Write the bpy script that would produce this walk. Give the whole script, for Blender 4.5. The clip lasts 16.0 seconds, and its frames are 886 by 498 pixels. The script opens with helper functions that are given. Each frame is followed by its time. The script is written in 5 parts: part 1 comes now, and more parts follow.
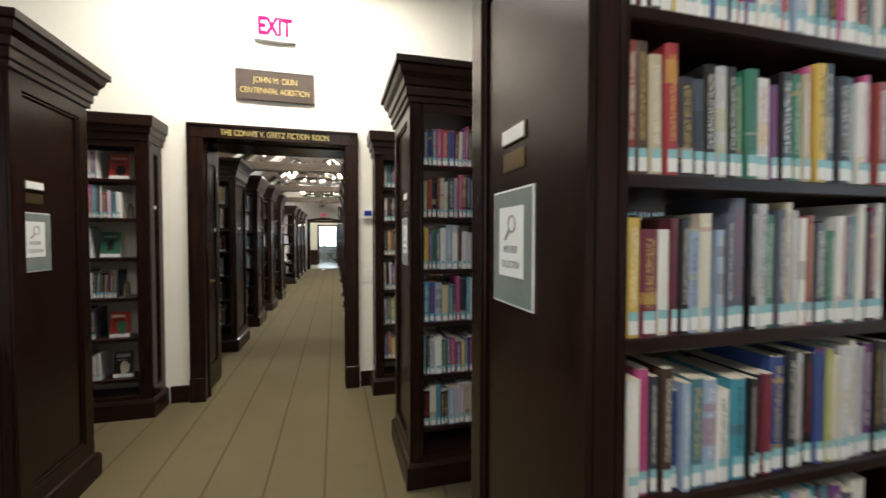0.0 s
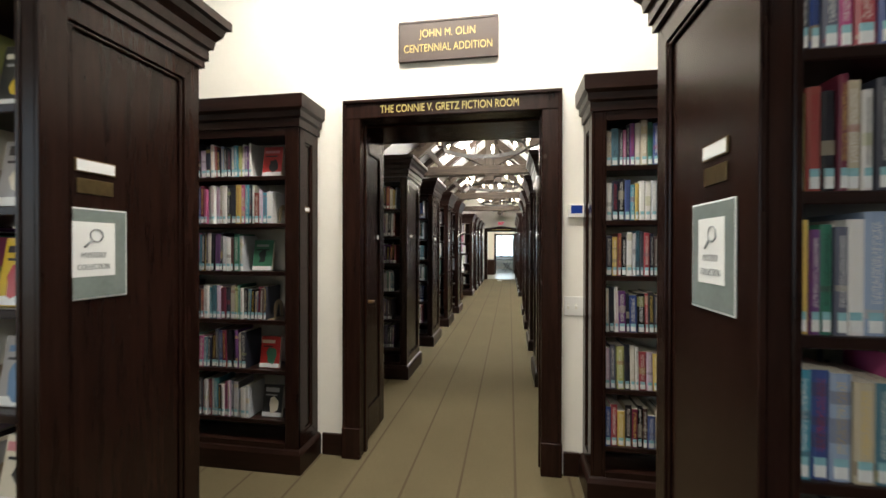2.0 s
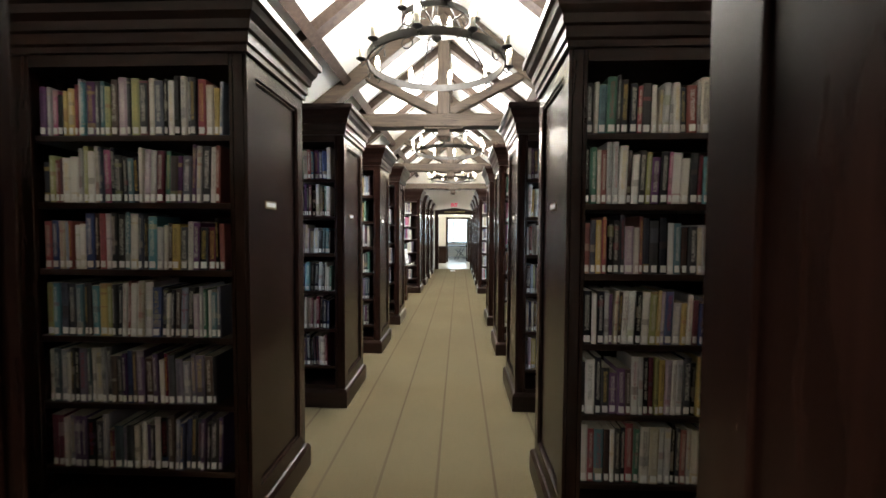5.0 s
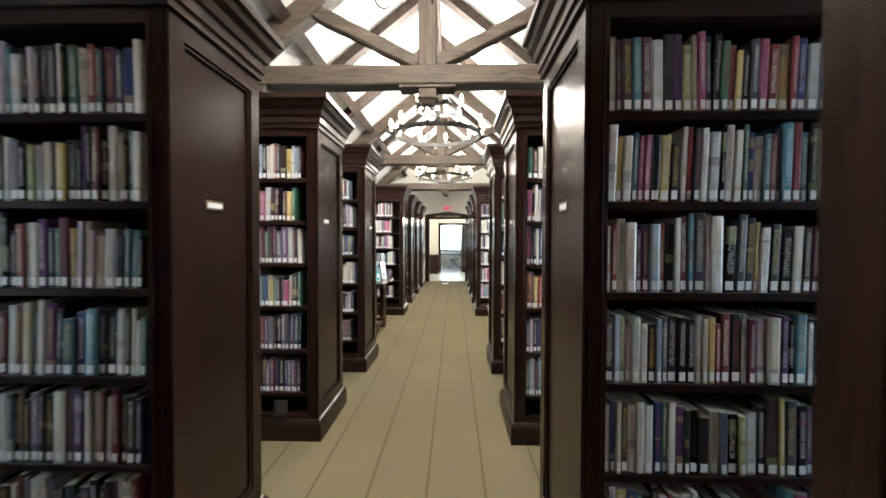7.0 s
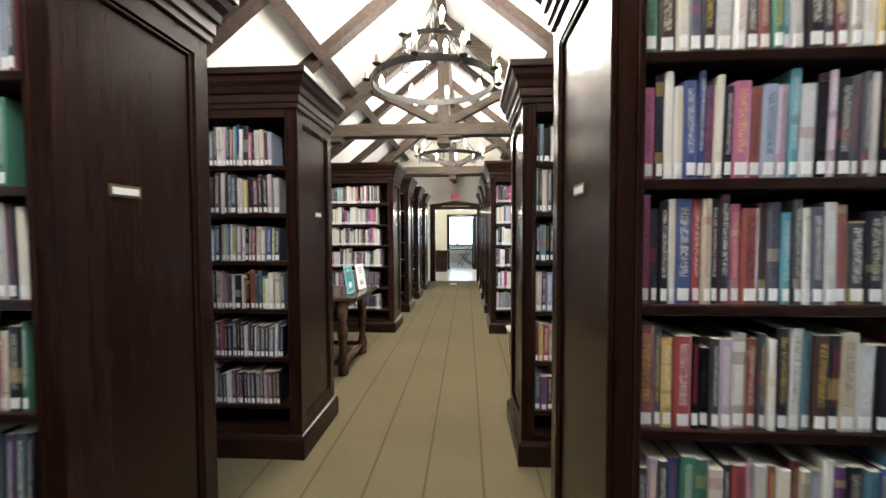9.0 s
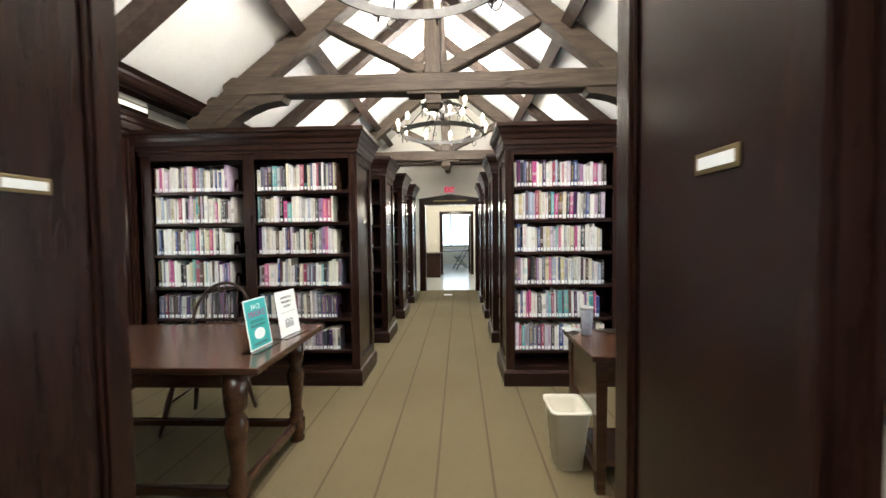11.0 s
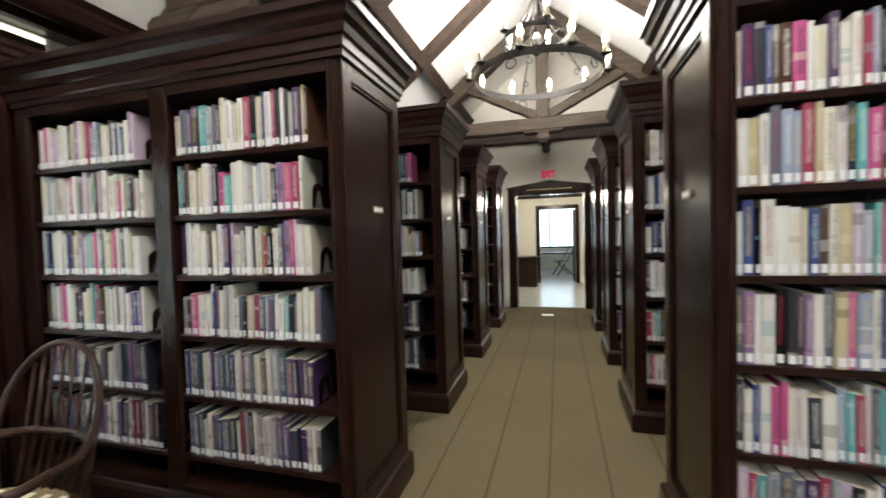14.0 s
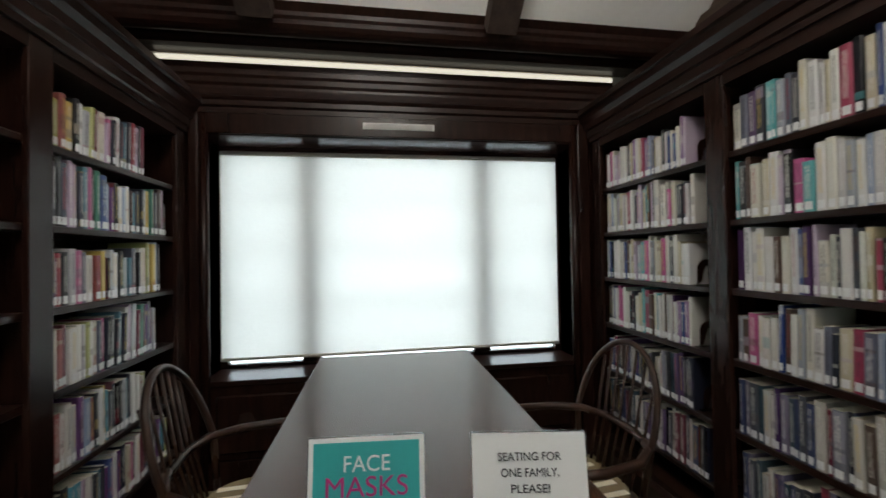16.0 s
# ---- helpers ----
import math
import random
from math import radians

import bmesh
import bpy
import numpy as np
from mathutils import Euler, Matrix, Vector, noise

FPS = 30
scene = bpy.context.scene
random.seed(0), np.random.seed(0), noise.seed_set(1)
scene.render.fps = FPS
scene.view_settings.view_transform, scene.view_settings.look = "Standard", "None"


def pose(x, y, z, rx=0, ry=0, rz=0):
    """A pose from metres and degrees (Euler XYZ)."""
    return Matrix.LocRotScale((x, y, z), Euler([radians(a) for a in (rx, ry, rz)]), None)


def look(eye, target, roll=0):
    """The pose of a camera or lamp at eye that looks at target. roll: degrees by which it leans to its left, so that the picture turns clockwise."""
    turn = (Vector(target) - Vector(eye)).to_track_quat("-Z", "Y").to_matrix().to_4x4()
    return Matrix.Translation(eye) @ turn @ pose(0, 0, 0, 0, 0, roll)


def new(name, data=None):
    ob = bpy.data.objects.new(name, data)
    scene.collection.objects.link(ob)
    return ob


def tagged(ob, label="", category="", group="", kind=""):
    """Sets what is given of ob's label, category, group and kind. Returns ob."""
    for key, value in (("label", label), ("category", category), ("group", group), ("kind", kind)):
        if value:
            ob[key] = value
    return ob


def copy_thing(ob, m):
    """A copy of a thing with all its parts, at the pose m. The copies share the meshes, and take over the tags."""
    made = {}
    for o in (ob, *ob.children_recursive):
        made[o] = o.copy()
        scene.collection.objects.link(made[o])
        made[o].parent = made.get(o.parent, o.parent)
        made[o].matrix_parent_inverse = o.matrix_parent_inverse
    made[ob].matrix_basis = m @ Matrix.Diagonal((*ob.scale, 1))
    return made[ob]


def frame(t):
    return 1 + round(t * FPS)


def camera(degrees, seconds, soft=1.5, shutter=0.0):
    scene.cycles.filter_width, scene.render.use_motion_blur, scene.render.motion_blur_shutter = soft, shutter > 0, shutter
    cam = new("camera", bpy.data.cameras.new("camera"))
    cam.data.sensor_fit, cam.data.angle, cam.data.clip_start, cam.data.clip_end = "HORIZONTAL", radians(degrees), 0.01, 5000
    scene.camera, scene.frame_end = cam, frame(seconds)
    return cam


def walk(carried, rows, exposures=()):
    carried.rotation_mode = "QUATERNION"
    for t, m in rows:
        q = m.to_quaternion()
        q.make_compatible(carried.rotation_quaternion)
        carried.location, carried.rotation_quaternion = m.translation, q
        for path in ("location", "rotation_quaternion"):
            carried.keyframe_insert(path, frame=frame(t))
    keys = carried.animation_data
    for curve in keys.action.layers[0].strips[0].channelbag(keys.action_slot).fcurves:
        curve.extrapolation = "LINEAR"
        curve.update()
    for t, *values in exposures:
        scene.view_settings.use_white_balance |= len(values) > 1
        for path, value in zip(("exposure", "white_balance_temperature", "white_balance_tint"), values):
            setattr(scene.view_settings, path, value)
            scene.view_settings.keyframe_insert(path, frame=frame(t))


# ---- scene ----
cam = camera(95.0, 16.0, shutter=0.3)
PATH = [
    (0, (0.303, 2.545, 1.358), (0.818, 4.477, 1.302), 0.04),
    (0.5, (0.324, 2.804, 1.357), (0.459, 4.800, 1.332), -0.02),
    (1, (0.299, 3.119, 1.354), (0.111, 5.110, 1.349), 0.10),
    (1.5, (0.264, 3.456, 1.357), (-0.003, 5.438, 1.333), -0.18),
    (2, (0.207, 3.798, 1.357), (-0.117, 5.772, 1.347), 0.09),
    (2.5, (0.149, 4.187, 1.355), (-0.108, 6.169, 1.280), -0.18),
    (3, (0.116, 4.563, 1.355), (-0.090, 6.551, 1.294), 0.08),
    (3.5, (0.092, 4.976, 1.351), (-0.090, 6.966, 1.268), 0.25),
    (4, (0.076, 5.378, 1.346), (-0.109, 7.367, 1.258), 0.09),
    (4.5, (0.077, 5.770, 1.332), (-0.028, 7.765, 1.245), -0.37),
    (4.7, (0.040, 5.937, 1.349), (-0.037, 7.934, 1.262), 0.31),
    (6.8, (0.071, 7.784, 1.351), (-0.059, 9.779, 1.323), 0.15),
    (7, (0.070, 7.971, 1.347), (0.016, 9.970, 1.300), 0.20),
    (7.5, (0.097, 8.393, 1.350), (0.090, 10.393, 1.336), -0.23),
    (8, (0.089, 8.845, 1.355), (0.006, 10.841, 1.271), -0.18),
    (8.5, (0.096, 9.274, 1.349), (0.002, 11.269, 1.251), 0.23),
    (8.7, (0.157, 9.448, 1.347), (0.041, 11.443, 1.268), -0.20),
    (11, (0.069, 11.582, 1.361), (-0.013, 13.578, 1.279), -0.68),
    (11.5, (0.064, 12.041, 1.351), (0.025, 14.039, 1.256), -0.67),
    (12, (0.080, 12.452, 1.354), (0.014, 14.450, 1.290), -1.06),
    (12.5, (0.087, 12.868, 1.349), (0.035, 14.867, 1.290), -1.30),
    (13, (0.083, 13.219, 1.354), (-0.080, 15.212, 1.349), -1.67),
    (13.5, (0.043, 13.487, 1.344), (-0.242, 15.466, 1.300), -1.24),
    (14, (0.000, 13.649, 1.342), (-0.548, 15.571, 1.272), -1.61),
    (14.5, (-0.095, 13.741, 1.342), (-1.210, 15.399, 1.251), -1.84),
    (15, (-0.187, 13.773, 1.339), (-1.683, 15.098, 1.247), -1.80),
    (15.5, (-0.244, 13.743, 1.341), (-2.102, 14.482, 1.353), -1.36),
    (16, (-0.290, 13.730, 1.343), (-2.265, 14.043, 1.373), -0.98),
]
EXPOSURES = [(0.0, -0.3), (0.5, -0.22), (2.0, -0.1), (3.0, 0.08), (4.0, 0.04), (4.7, 0.15), (7.0, 0.42), (8.0, 0.26), (8.5, 0.06), (11.0, 0.16), (12.0, -0.04), (12.5, -0.24), (13.5, -0.38), (14.0, -0.34), (14.5, -0.26), (15.0, -0.47), (15.5, -1.0), (16.0, -1.47)]
walk(cam, [(t, look(eye, target, roll)) for t, eye, target, roll in PATH], EXPOSURES)

# ---- light ----
world = bpy.data.worlds.new("world")
scene.world = world
world.use_nodes = True
wnt = world.node_tree
sky = wnt.nodes.new("ShaderNodeTexSky")
sky.sky_type, sky.sun_disc = "NISHITA", False
sky.sun_elevation, sky.sun_rotation = radians(35), radians(200)
wnt.links.new(sky.outputs[0], wnt.nodes["Background"].inputs[0])
wnt.nodes["Background"].inputs[1].default_value = 0.12


def area_lamp(name, m, sx, sy, watts, colour):
    data = bpy.data.lights.new(name, "AREA")
    data.shape, data.size, data.size_y, data.energy, data.color = "RECTANGLE", sx, sy, watts, colour
    ob = new(name, data)
    ob.matrix_world = m
    return ob


def point_lamp(name, place, watts, colour, radius):
    data = bpy.data.lights.new(name, "POINT")
    data.energy, data.color, data.shadow_soft_size = watts, colour, radius
    ob = new(name, data)
    ob.location = place
    return ob


# ---- plan, in metres ----
CX = -0.18                       # middle of the aisle
AL, AR = -0.83, 0.47             # aisle faces of the fiction room's cases
CASE_L, CASE_D = 1.96, 0.60
ROWS_A = (7.835, 9.235, 10.635, 12.045)
ROWS_M = (15.14, 16.55, 17.955, 19.375)
XW, XE = -2.87, 2.51             # side walls of the fiction room
DOOR_Y, DOOR_Y2 = 6.30, 6.90     # faces of the wall with the doorway
END_Y = 21.0
SHELF_Z = (0.31, 0.60, 0.893, 1.183, 1.468, 1.75)
TRUSS_Y = (7.85, 11.80, 15.75, 19.62)
SLOPE = 0.80
EAVE_Z, EAVE_W = 2.70, 2.33      # height and half width at which the plaster begins
SKY_COL, BAY_COL, WARM = (0.66, 0.84, 1.0), (0.84, 0.94, 1.0), (1.0, 0.955, 0.88)
BAY_WATTS, ALCOVE_WATTS, ENTRY_WATTS, CEILING_FILL_WATTS, FAR_WATTS = 165, 34, 20, 118, 48
CHANDELIER_WATTS = 395


# ---- materials ----
def material(name, rough=0.5, metal=0.0, spec=0.5):
    mat = bpy.data.materials.new(name)
    mat.use_nodes = True
    bsdf = mat.node_tree.nodes["Principled BSDF"]
    bsdf.inputs["Roughness"].default_value, bsdf.inputs["Metallic"].default_value = rough, metal
    bsdf.inputs["Specular IOR Level"].default_value = spec
    return mat, mat.node_tree, bsdf


def node(nt, kind, **values):
    n = nt.nodes.new("ShaderNode" + kind)
    for key, value in values.items():
        n.inputs[key].default_value = value
    return n


def ramp(nt, fac, stops, constant=False):
    n = nt.nodes.new("ShaderNodeValToRGB")
    n.color_ramp.interpolation = "CONSTANT" if constant else "LINEAR"
    while len(n.color_ramp.elements) < len(stops):
        n.color_ramp.elements.new(0.5)
    for e, (p, c) in zip(n.color_ramp.elements, stops):
        e.position, e.color = p, (*c, 1)
    nt.links.new(fac, n.inputs[0])
    return n.outputs[0]


def coords(nt, scale, kind="Object"):
    tc = nt.nodes.new("ShaderNodeTexCoord")
    mp = node(nt, "Mapping", Scale=scale)
    nt.links.new(tc.outputs[kind], mp.inputs[0])
    return mp.outputs[0]


def noise_tex(nt, vec, scale, detail=4.0, rough=0.55):
    n = node(nt, "TexNoise", Scale=scale, Detail=detail, Roughness=rough)
    nt.links.new(vec, n.inputs["Vector"])
    return n.outputs["Fac"]


def bump(nt, bsdf, height, strength, distance):
    b = node(nt, "Bump", Strength=strength, Distance=distance)
    nt.links.new(height, b.inputs["Height"])
    nt.links.new(b.outputs[0], bsdf.inputs["Normal"])


def mixed(nt, fac, a, b, blend="MIX"):
    n = nt.nodes.new("ShaderNodeMix")
    n.data_type, n.blend_type = "RGBA", blend
    for socket, value in ((n.inputs[0], fac), (n.inputs[6], a), (n.inputs[7], b)):
        if isinstance(value, bpy.types.NodeSocket):
            nt.links.new(value, socket)
        else:
            socket.default_value = value if isinstance(value, float) else (*value, 1)
    return n.outputs[2]


def wood(name, dark, light, rough, grain=(9, 9, 0.9), fine=60, spec=0.25, pore=0.10):
    """Stained wood: long grain along the mapped axis, fine pores, uneven polish."""
    mat, nt, bsdf = material(name, rough, spec=spec)
    v = coords(nt, grain)
    g = noise_tex(nt, v, 3.0, 6.0, 0.65)
    colour = ramp(nt, g, [(0.3, dark), (0.7, light)])
    pores = noise_tex(nt, v, fine, 2.0)
    blotch = noise_tex(nt, coords(nt, (1, 1, 1)), 2.2, 3.0)
    colour = mixed(nt, 0.3, colour, ramp(nt, blotch, [(0.3, (0.75, 0.7, 0.7)), (0.7, (1.2, 1.15, 1.15))]), "MULTIPLY")
    nt.links.new(colour, bsdf.inputs["Base Color"])
    r = ramp(nt, blotch, [(0.3, (rough * 0.93,) * 3), (0.75, (min(1, rough * 1.12),) * 3)])
    nt.links.new(r, bsdf.inputs["Roughness"])
    bump(nt, bsdf, pores, pore, 0.0006)
    return mat


def plain(name, colour, rough=0.5, metal=0.0, vary=0.12, scale=8.0, relief=0.0, spec=0.5):
    """A painted or moulded surface with faint unevenness at two scales."""
    mat, nt, bsdf = material(name, rough, metal, spec)
    v = coords(nt, (1, 1, 1))
    n1 = noise_tex(nt, v, scale, 3.0)
    n2 = noise_tex(nt, v, scale * 14, 2.0)
    lo, hi = tuple(c * (1 - vary) for c in colour), tuple(min(1, c * (1 + vary)) for c in colour)
    c = mixed(nt, 0.25, ramp(nt, n1, [(0.3, lo), (0.7, hi)]), ramp(nt, n2, [(0.3, lo), (0.7, hi)]))
    nt.links.new(c, bsdf.inputs["Base Color"])
    if relief:
        bump(nt, bsdf, n2, 0.3, relief)
    return mat


def glow(name, colour, strength):
    mat = bpy.data.materials.new(name)
    mat.use_nodes = True
    bsdf = mat.node_tree.nodes["Principled BSDF"]
    bsdf.inputs["Base Color"].default_value = (*colour, 1)
    bsdf.inputs["Emission Color"].default_value = (*colour, 1)
    bsdf.inputs["Emission Strength"].default_value = strength
    bsdf.inputs["Specular IOR Level"].default_value = 0.0
    return mat


WOOD = wood("dark_stained_wood", (0.0086, 0.0035, 0.0026), (0.0244, 0.0102, 0.0071), 0.25, spec=0.21)
WOOD_H = wood("dark_stained_wood_level", (0.0086, 0.0035, 0.0026), (0.0244, 0.0102, 0.0071), 0.30, (0.9, 9, 9), spec=0.21)
def cracked(mat, stretch):
    """Long dark drying checks along the timber."""
    nt = mat.node_tree
    bsdf = nt.nodes["Principled BSDF"]
    old = bsdf.inputs["Base Color"].links[0].from_socket
    n = noise_tex(nt, coords(nt, stretch), 1.0, 3.0, 0.45)
    line = ramp(nt, n, [(0.0, (0, 0, 0)), (0.488, (0, 0, 0)), (0.5, (1, 1, 1)), (0.512, (0, 0, 0)), (1.0, (0, 0, 0))])
    where = ramp(nt, noise_tex(nt, coords(nt, (0.9, 3, 3)), 1.0, 1.0), [(0.45, (0, 0, 0)), (0.58, (0.85, 0.85, 0.85))])
    fac = mixed(nt, 1.0, line, where, "MULTIPLY")
    nt.links.new(mixed(nt, fac, old, (0.010, 0.008, 0.006)), bsdf.inputs["Base Color"])
    return mat


BEAM = wood("rough_oak_beam", (0.030, 0.022, 0.016), (0.085, 0.064, 0.047), 0.62, (0.8, 7, 7), 30)
BEAM_V = wood("rough_oak_post", (0.030, 0.022, 0.016), (0.085, 0.064, 0.047), 0.62, (7, 7, 0.8), 30)
BEAM_Y = wood("rough_oak_rafter", (0.026, 0.017, 0.013), (0.062, 0.043, 0.034), 0.6, (5, 5, 5), 30)
TABLE_WOOD = wood("worn_table_wood", (0.026, 0.0110, 0.0062), (0.072, 0.0310, 0.0162), 0.21, (0.8, 9, 9), 60, 0.42, 0.03)
TABLE_WOOD.node_tree.nodes["Principled BSDF"].inputs["Coat Weight"].default_value = 0.15
TABLE_WOOD.node_tree.nodes["Principled BSDF"].inputs["Coat Roughness"].default_value = 0.16
CHAIR_WOOD = wood("chair_wood", (0.018, 0.009, 0.0065), (0.052, 0.028, 0.019), 0.28, (6, 6, 2))
cracked(BEAM, (0.55, 5.0, 5.0))
cracked(BEAM_V, (5.0, 5.0, 0.55))
PLASTER = plain("cream_wall_plaster", (0.80, 0.77, 0.70), 0.85, vary=0.04, scale=2.5, relief=0.0008)
ROOF_PLASTER = plain("white_roof_plaster", (0.87, 0.86, 0.82), 0.9, vary=0.05, scale=1.8, relief=0.001)
BRASS = plain("aged_brass", (0.17, 0.12, 0.055), 0.38, 0.85, vary=0.2, scale=40)
IRON = plain("black_wrought_iron", (0.030, 0.028, 0.027), 0.5, 0.5, vary=0.3, scale=30, relief=0.0006)
WHITE = plain("white_plastic", (0.78, 0.77, 0.74), 0.4, vary=0.03)
TAN = plain("tan_pressed_board", (0.33, 0.26, 0.17), 0.6, vary=0.15)
CREAM_PLASTIC = plain("cream_plastic", (0.72, 0.69, 0.60), 0.45, vary=0.05)
PAPER = plain("printed_paper", (0.80, 0.81, 0.80), 0.7, vary=0.02)
POSTER_GREEN = plain("grey_green_poster_paper", (0.19, 0.225, 0.215), 0.35, vary=0.25, scale=5)
TEAL = plain("teal_print", (0.03, 0.35, 0.34), 0.4, vary=0.06)
MAGENTA = plain("magenta_print", (0.42, 0.02, 0.16), 0.4)
INK = plain("dark_print", (0.03, 0.03, 0.035), 0.6)
GREY_INK = plain("grey_print", (0.3, 0.32, 0.33), 0.6)
BLACK = plain("black_plastic", (0.018, 0.019, 0.021), 0.4)
SILVER = plain("silver_plastic", (0.40, 0.41, 0.42), 0.35, 0.4)
GOLD = plain("gold_lettering", (0.52, 0.40, 0.13), 0.4, 0.2)
SIGN_BROWN = plain("brown_sign_board", (0.055, 0.034, 0.026), 0.45, vary=0.15)
RED_LETTER = glow("red_exit_lettering", (0.62, 0.01, 0.085), 0.8)
BLUE_LCD = glow("blue_display", (0.012, 0.03, 0.15), 0.45)
SCREEN = glow("lit_screen", (0.78, 0.80, 0.84), 0.75)
BULB = glow("lit_bulb", (1.0, 0.84, 0.58), 38.0)
COVE = glow("cove_diffuser", (1.0, 0.94, 0.76), 2.1)
SHADE_LIT = glow("lit_shade_glass", (1.0, 0.94, 0.80), 1.6)
POLISHED_BRASS = plain("polished_brass", (0.55, 0.42, 0.16), 0.22, 1.0, vary=0.1, scale=30)
CANDLE = plain("candle_sleeve", (0.80, 0.74, 0.60), 0.5)
VENT_GREY = plain("grey_vent_metal", (0.50, 0.49, 0.47), 0.5, 0.3)
TILE_LIGHT = plain("pale_stone_floor", (0.42, 0.42, 0.40), 0.25, vary=0.08, scale=3)
STRIPED = plain("striped_seat_fabric", (0.20, 0.15, 0.08), 0.85, vary=0.2)


def make_carpet():
    mat, nt, bsdf = material("beige_striped_carpet", 0.95, spec=0.1)
    tc = nt.nodes.new("ShaderNodeTexCoord")
    sep = nt.nodes.new("ShaderNodeSeparateXYZ")
    nt.links.new(tc.outputs["Object"], sep.inputs[0])
    v = coords(nt, (1, 1, 1))
    fine = noise_tex(nt, v, 420, 2.0)
    weave = noise_tex(nt, coords(nt, (60, 190, 60)), 1.0, 2.0)
    broad = noise_tex(nt, v, 1.3, 4.0)
    base = ramp(nt, fine, [(0.25, (0.086, 0.0695, 0.0385)), (0.75, (0.150, 0.1235, 0.0710))])
    base = mixed(nt, 0.5, base, ramp(nt, weave, [(0.3, (0.75, 0.74, 0.72)), (0.7, (1.15, 1.15, 1.15))]), "MULTIPLY")
    base = mixed(nt, 0.6, base, ramp(nt, broad, [(0.3, (0.86, 0.85, 0.84)), (0.7, (1.1, 1.1, 1.1))]), "MULTIPLY")
    wob = noise_tex(nt, coords(nt, (0.0, 60, 1)), 1.0, 2.0)

    def maths(op, a, b):
        n = nt.nodes.new("ShaderNodeMath")
        n.operation = op
        for s, val in zip(n.inputs, (a, b)):
            if isinstance(val, bpy.types.NodeSocket):
                nt.links.new(val, s)
            else:
                s.default_value = val
        return n.outputs[0]

    x = maths("ADD", sep.outputs[0], maths("MULTIPLY", wob, 0.004))
    x = maths("PINGPONG", maths("ADD", x, 0.068 + 31.2), 0.156)
    line = maths("LESS_THAN", x, 0.008)
    colour = mixed(nt, line, base, (0.082, 0.058, 0.034))
    nt.links.new(colour, bsdf.inputs["Base Color"])
    bump(nt, bsdf, fine, 0.5, 0.002)
    return mat


CARPET = make_carpet()

PALETTE = [(0.012, 0.016, 0.03), (0.62, 0.60, 0.55), (0.36, 0.012, 0.03), (0.02, 0.06, 0.26), (0.70, 0.69, 0.66), (0.012, 0.012, 0.016),
           (0.04, 0.17, 0.24), (0.50, 0.43, 0.30), (0.14, 0.03, 0.19), (0.42, 0.42, 0.46), (0.012, 0.010, 0.014), (0.02, 0.19, 0.12),
           (0.07, 0.035, 0.03), (0.26, 0.36, 0.55), (0.48, 0.05, 0.22), (0.03, 0.035, 0.06), (0.60, 0.55, 0.45), (0.40, 0.42, 0.10),
           (0.02, 0.28, 0.40), (0.015, 0.015, 0.022), (0.72, 0.71, 0.70), (0.30, 0.05, 0.04), (0.09, 0.10, 0.16), (0.48, 0.34, 0.50),
           (0.02, 0.022, 0.04), (0.66, 0.64, 0.62), (0.16, 0.012, 0.04), (0.62, 0.42, 0.03), (0.05, 0.055, 0.08), (0.45, 0.48, 0.52)]


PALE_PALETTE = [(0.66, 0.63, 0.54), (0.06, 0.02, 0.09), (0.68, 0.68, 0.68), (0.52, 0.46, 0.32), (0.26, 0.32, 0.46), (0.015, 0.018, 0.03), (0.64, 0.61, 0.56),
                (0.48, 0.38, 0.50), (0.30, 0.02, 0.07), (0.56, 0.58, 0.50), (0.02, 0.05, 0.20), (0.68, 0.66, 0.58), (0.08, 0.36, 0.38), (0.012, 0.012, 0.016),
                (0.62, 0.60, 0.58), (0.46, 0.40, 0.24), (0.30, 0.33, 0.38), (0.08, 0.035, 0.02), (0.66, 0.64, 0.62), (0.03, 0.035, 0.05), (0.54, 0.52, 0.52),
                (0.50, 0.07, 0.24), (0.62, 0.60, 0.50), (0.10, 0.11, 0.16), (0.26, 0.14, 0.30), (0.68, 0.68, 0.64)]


def muted(c, grey, level):
    m = (c[0] + c[1] + c[2]) / 3
    return tuple((v + (m - v) * grey) * level for v in c)


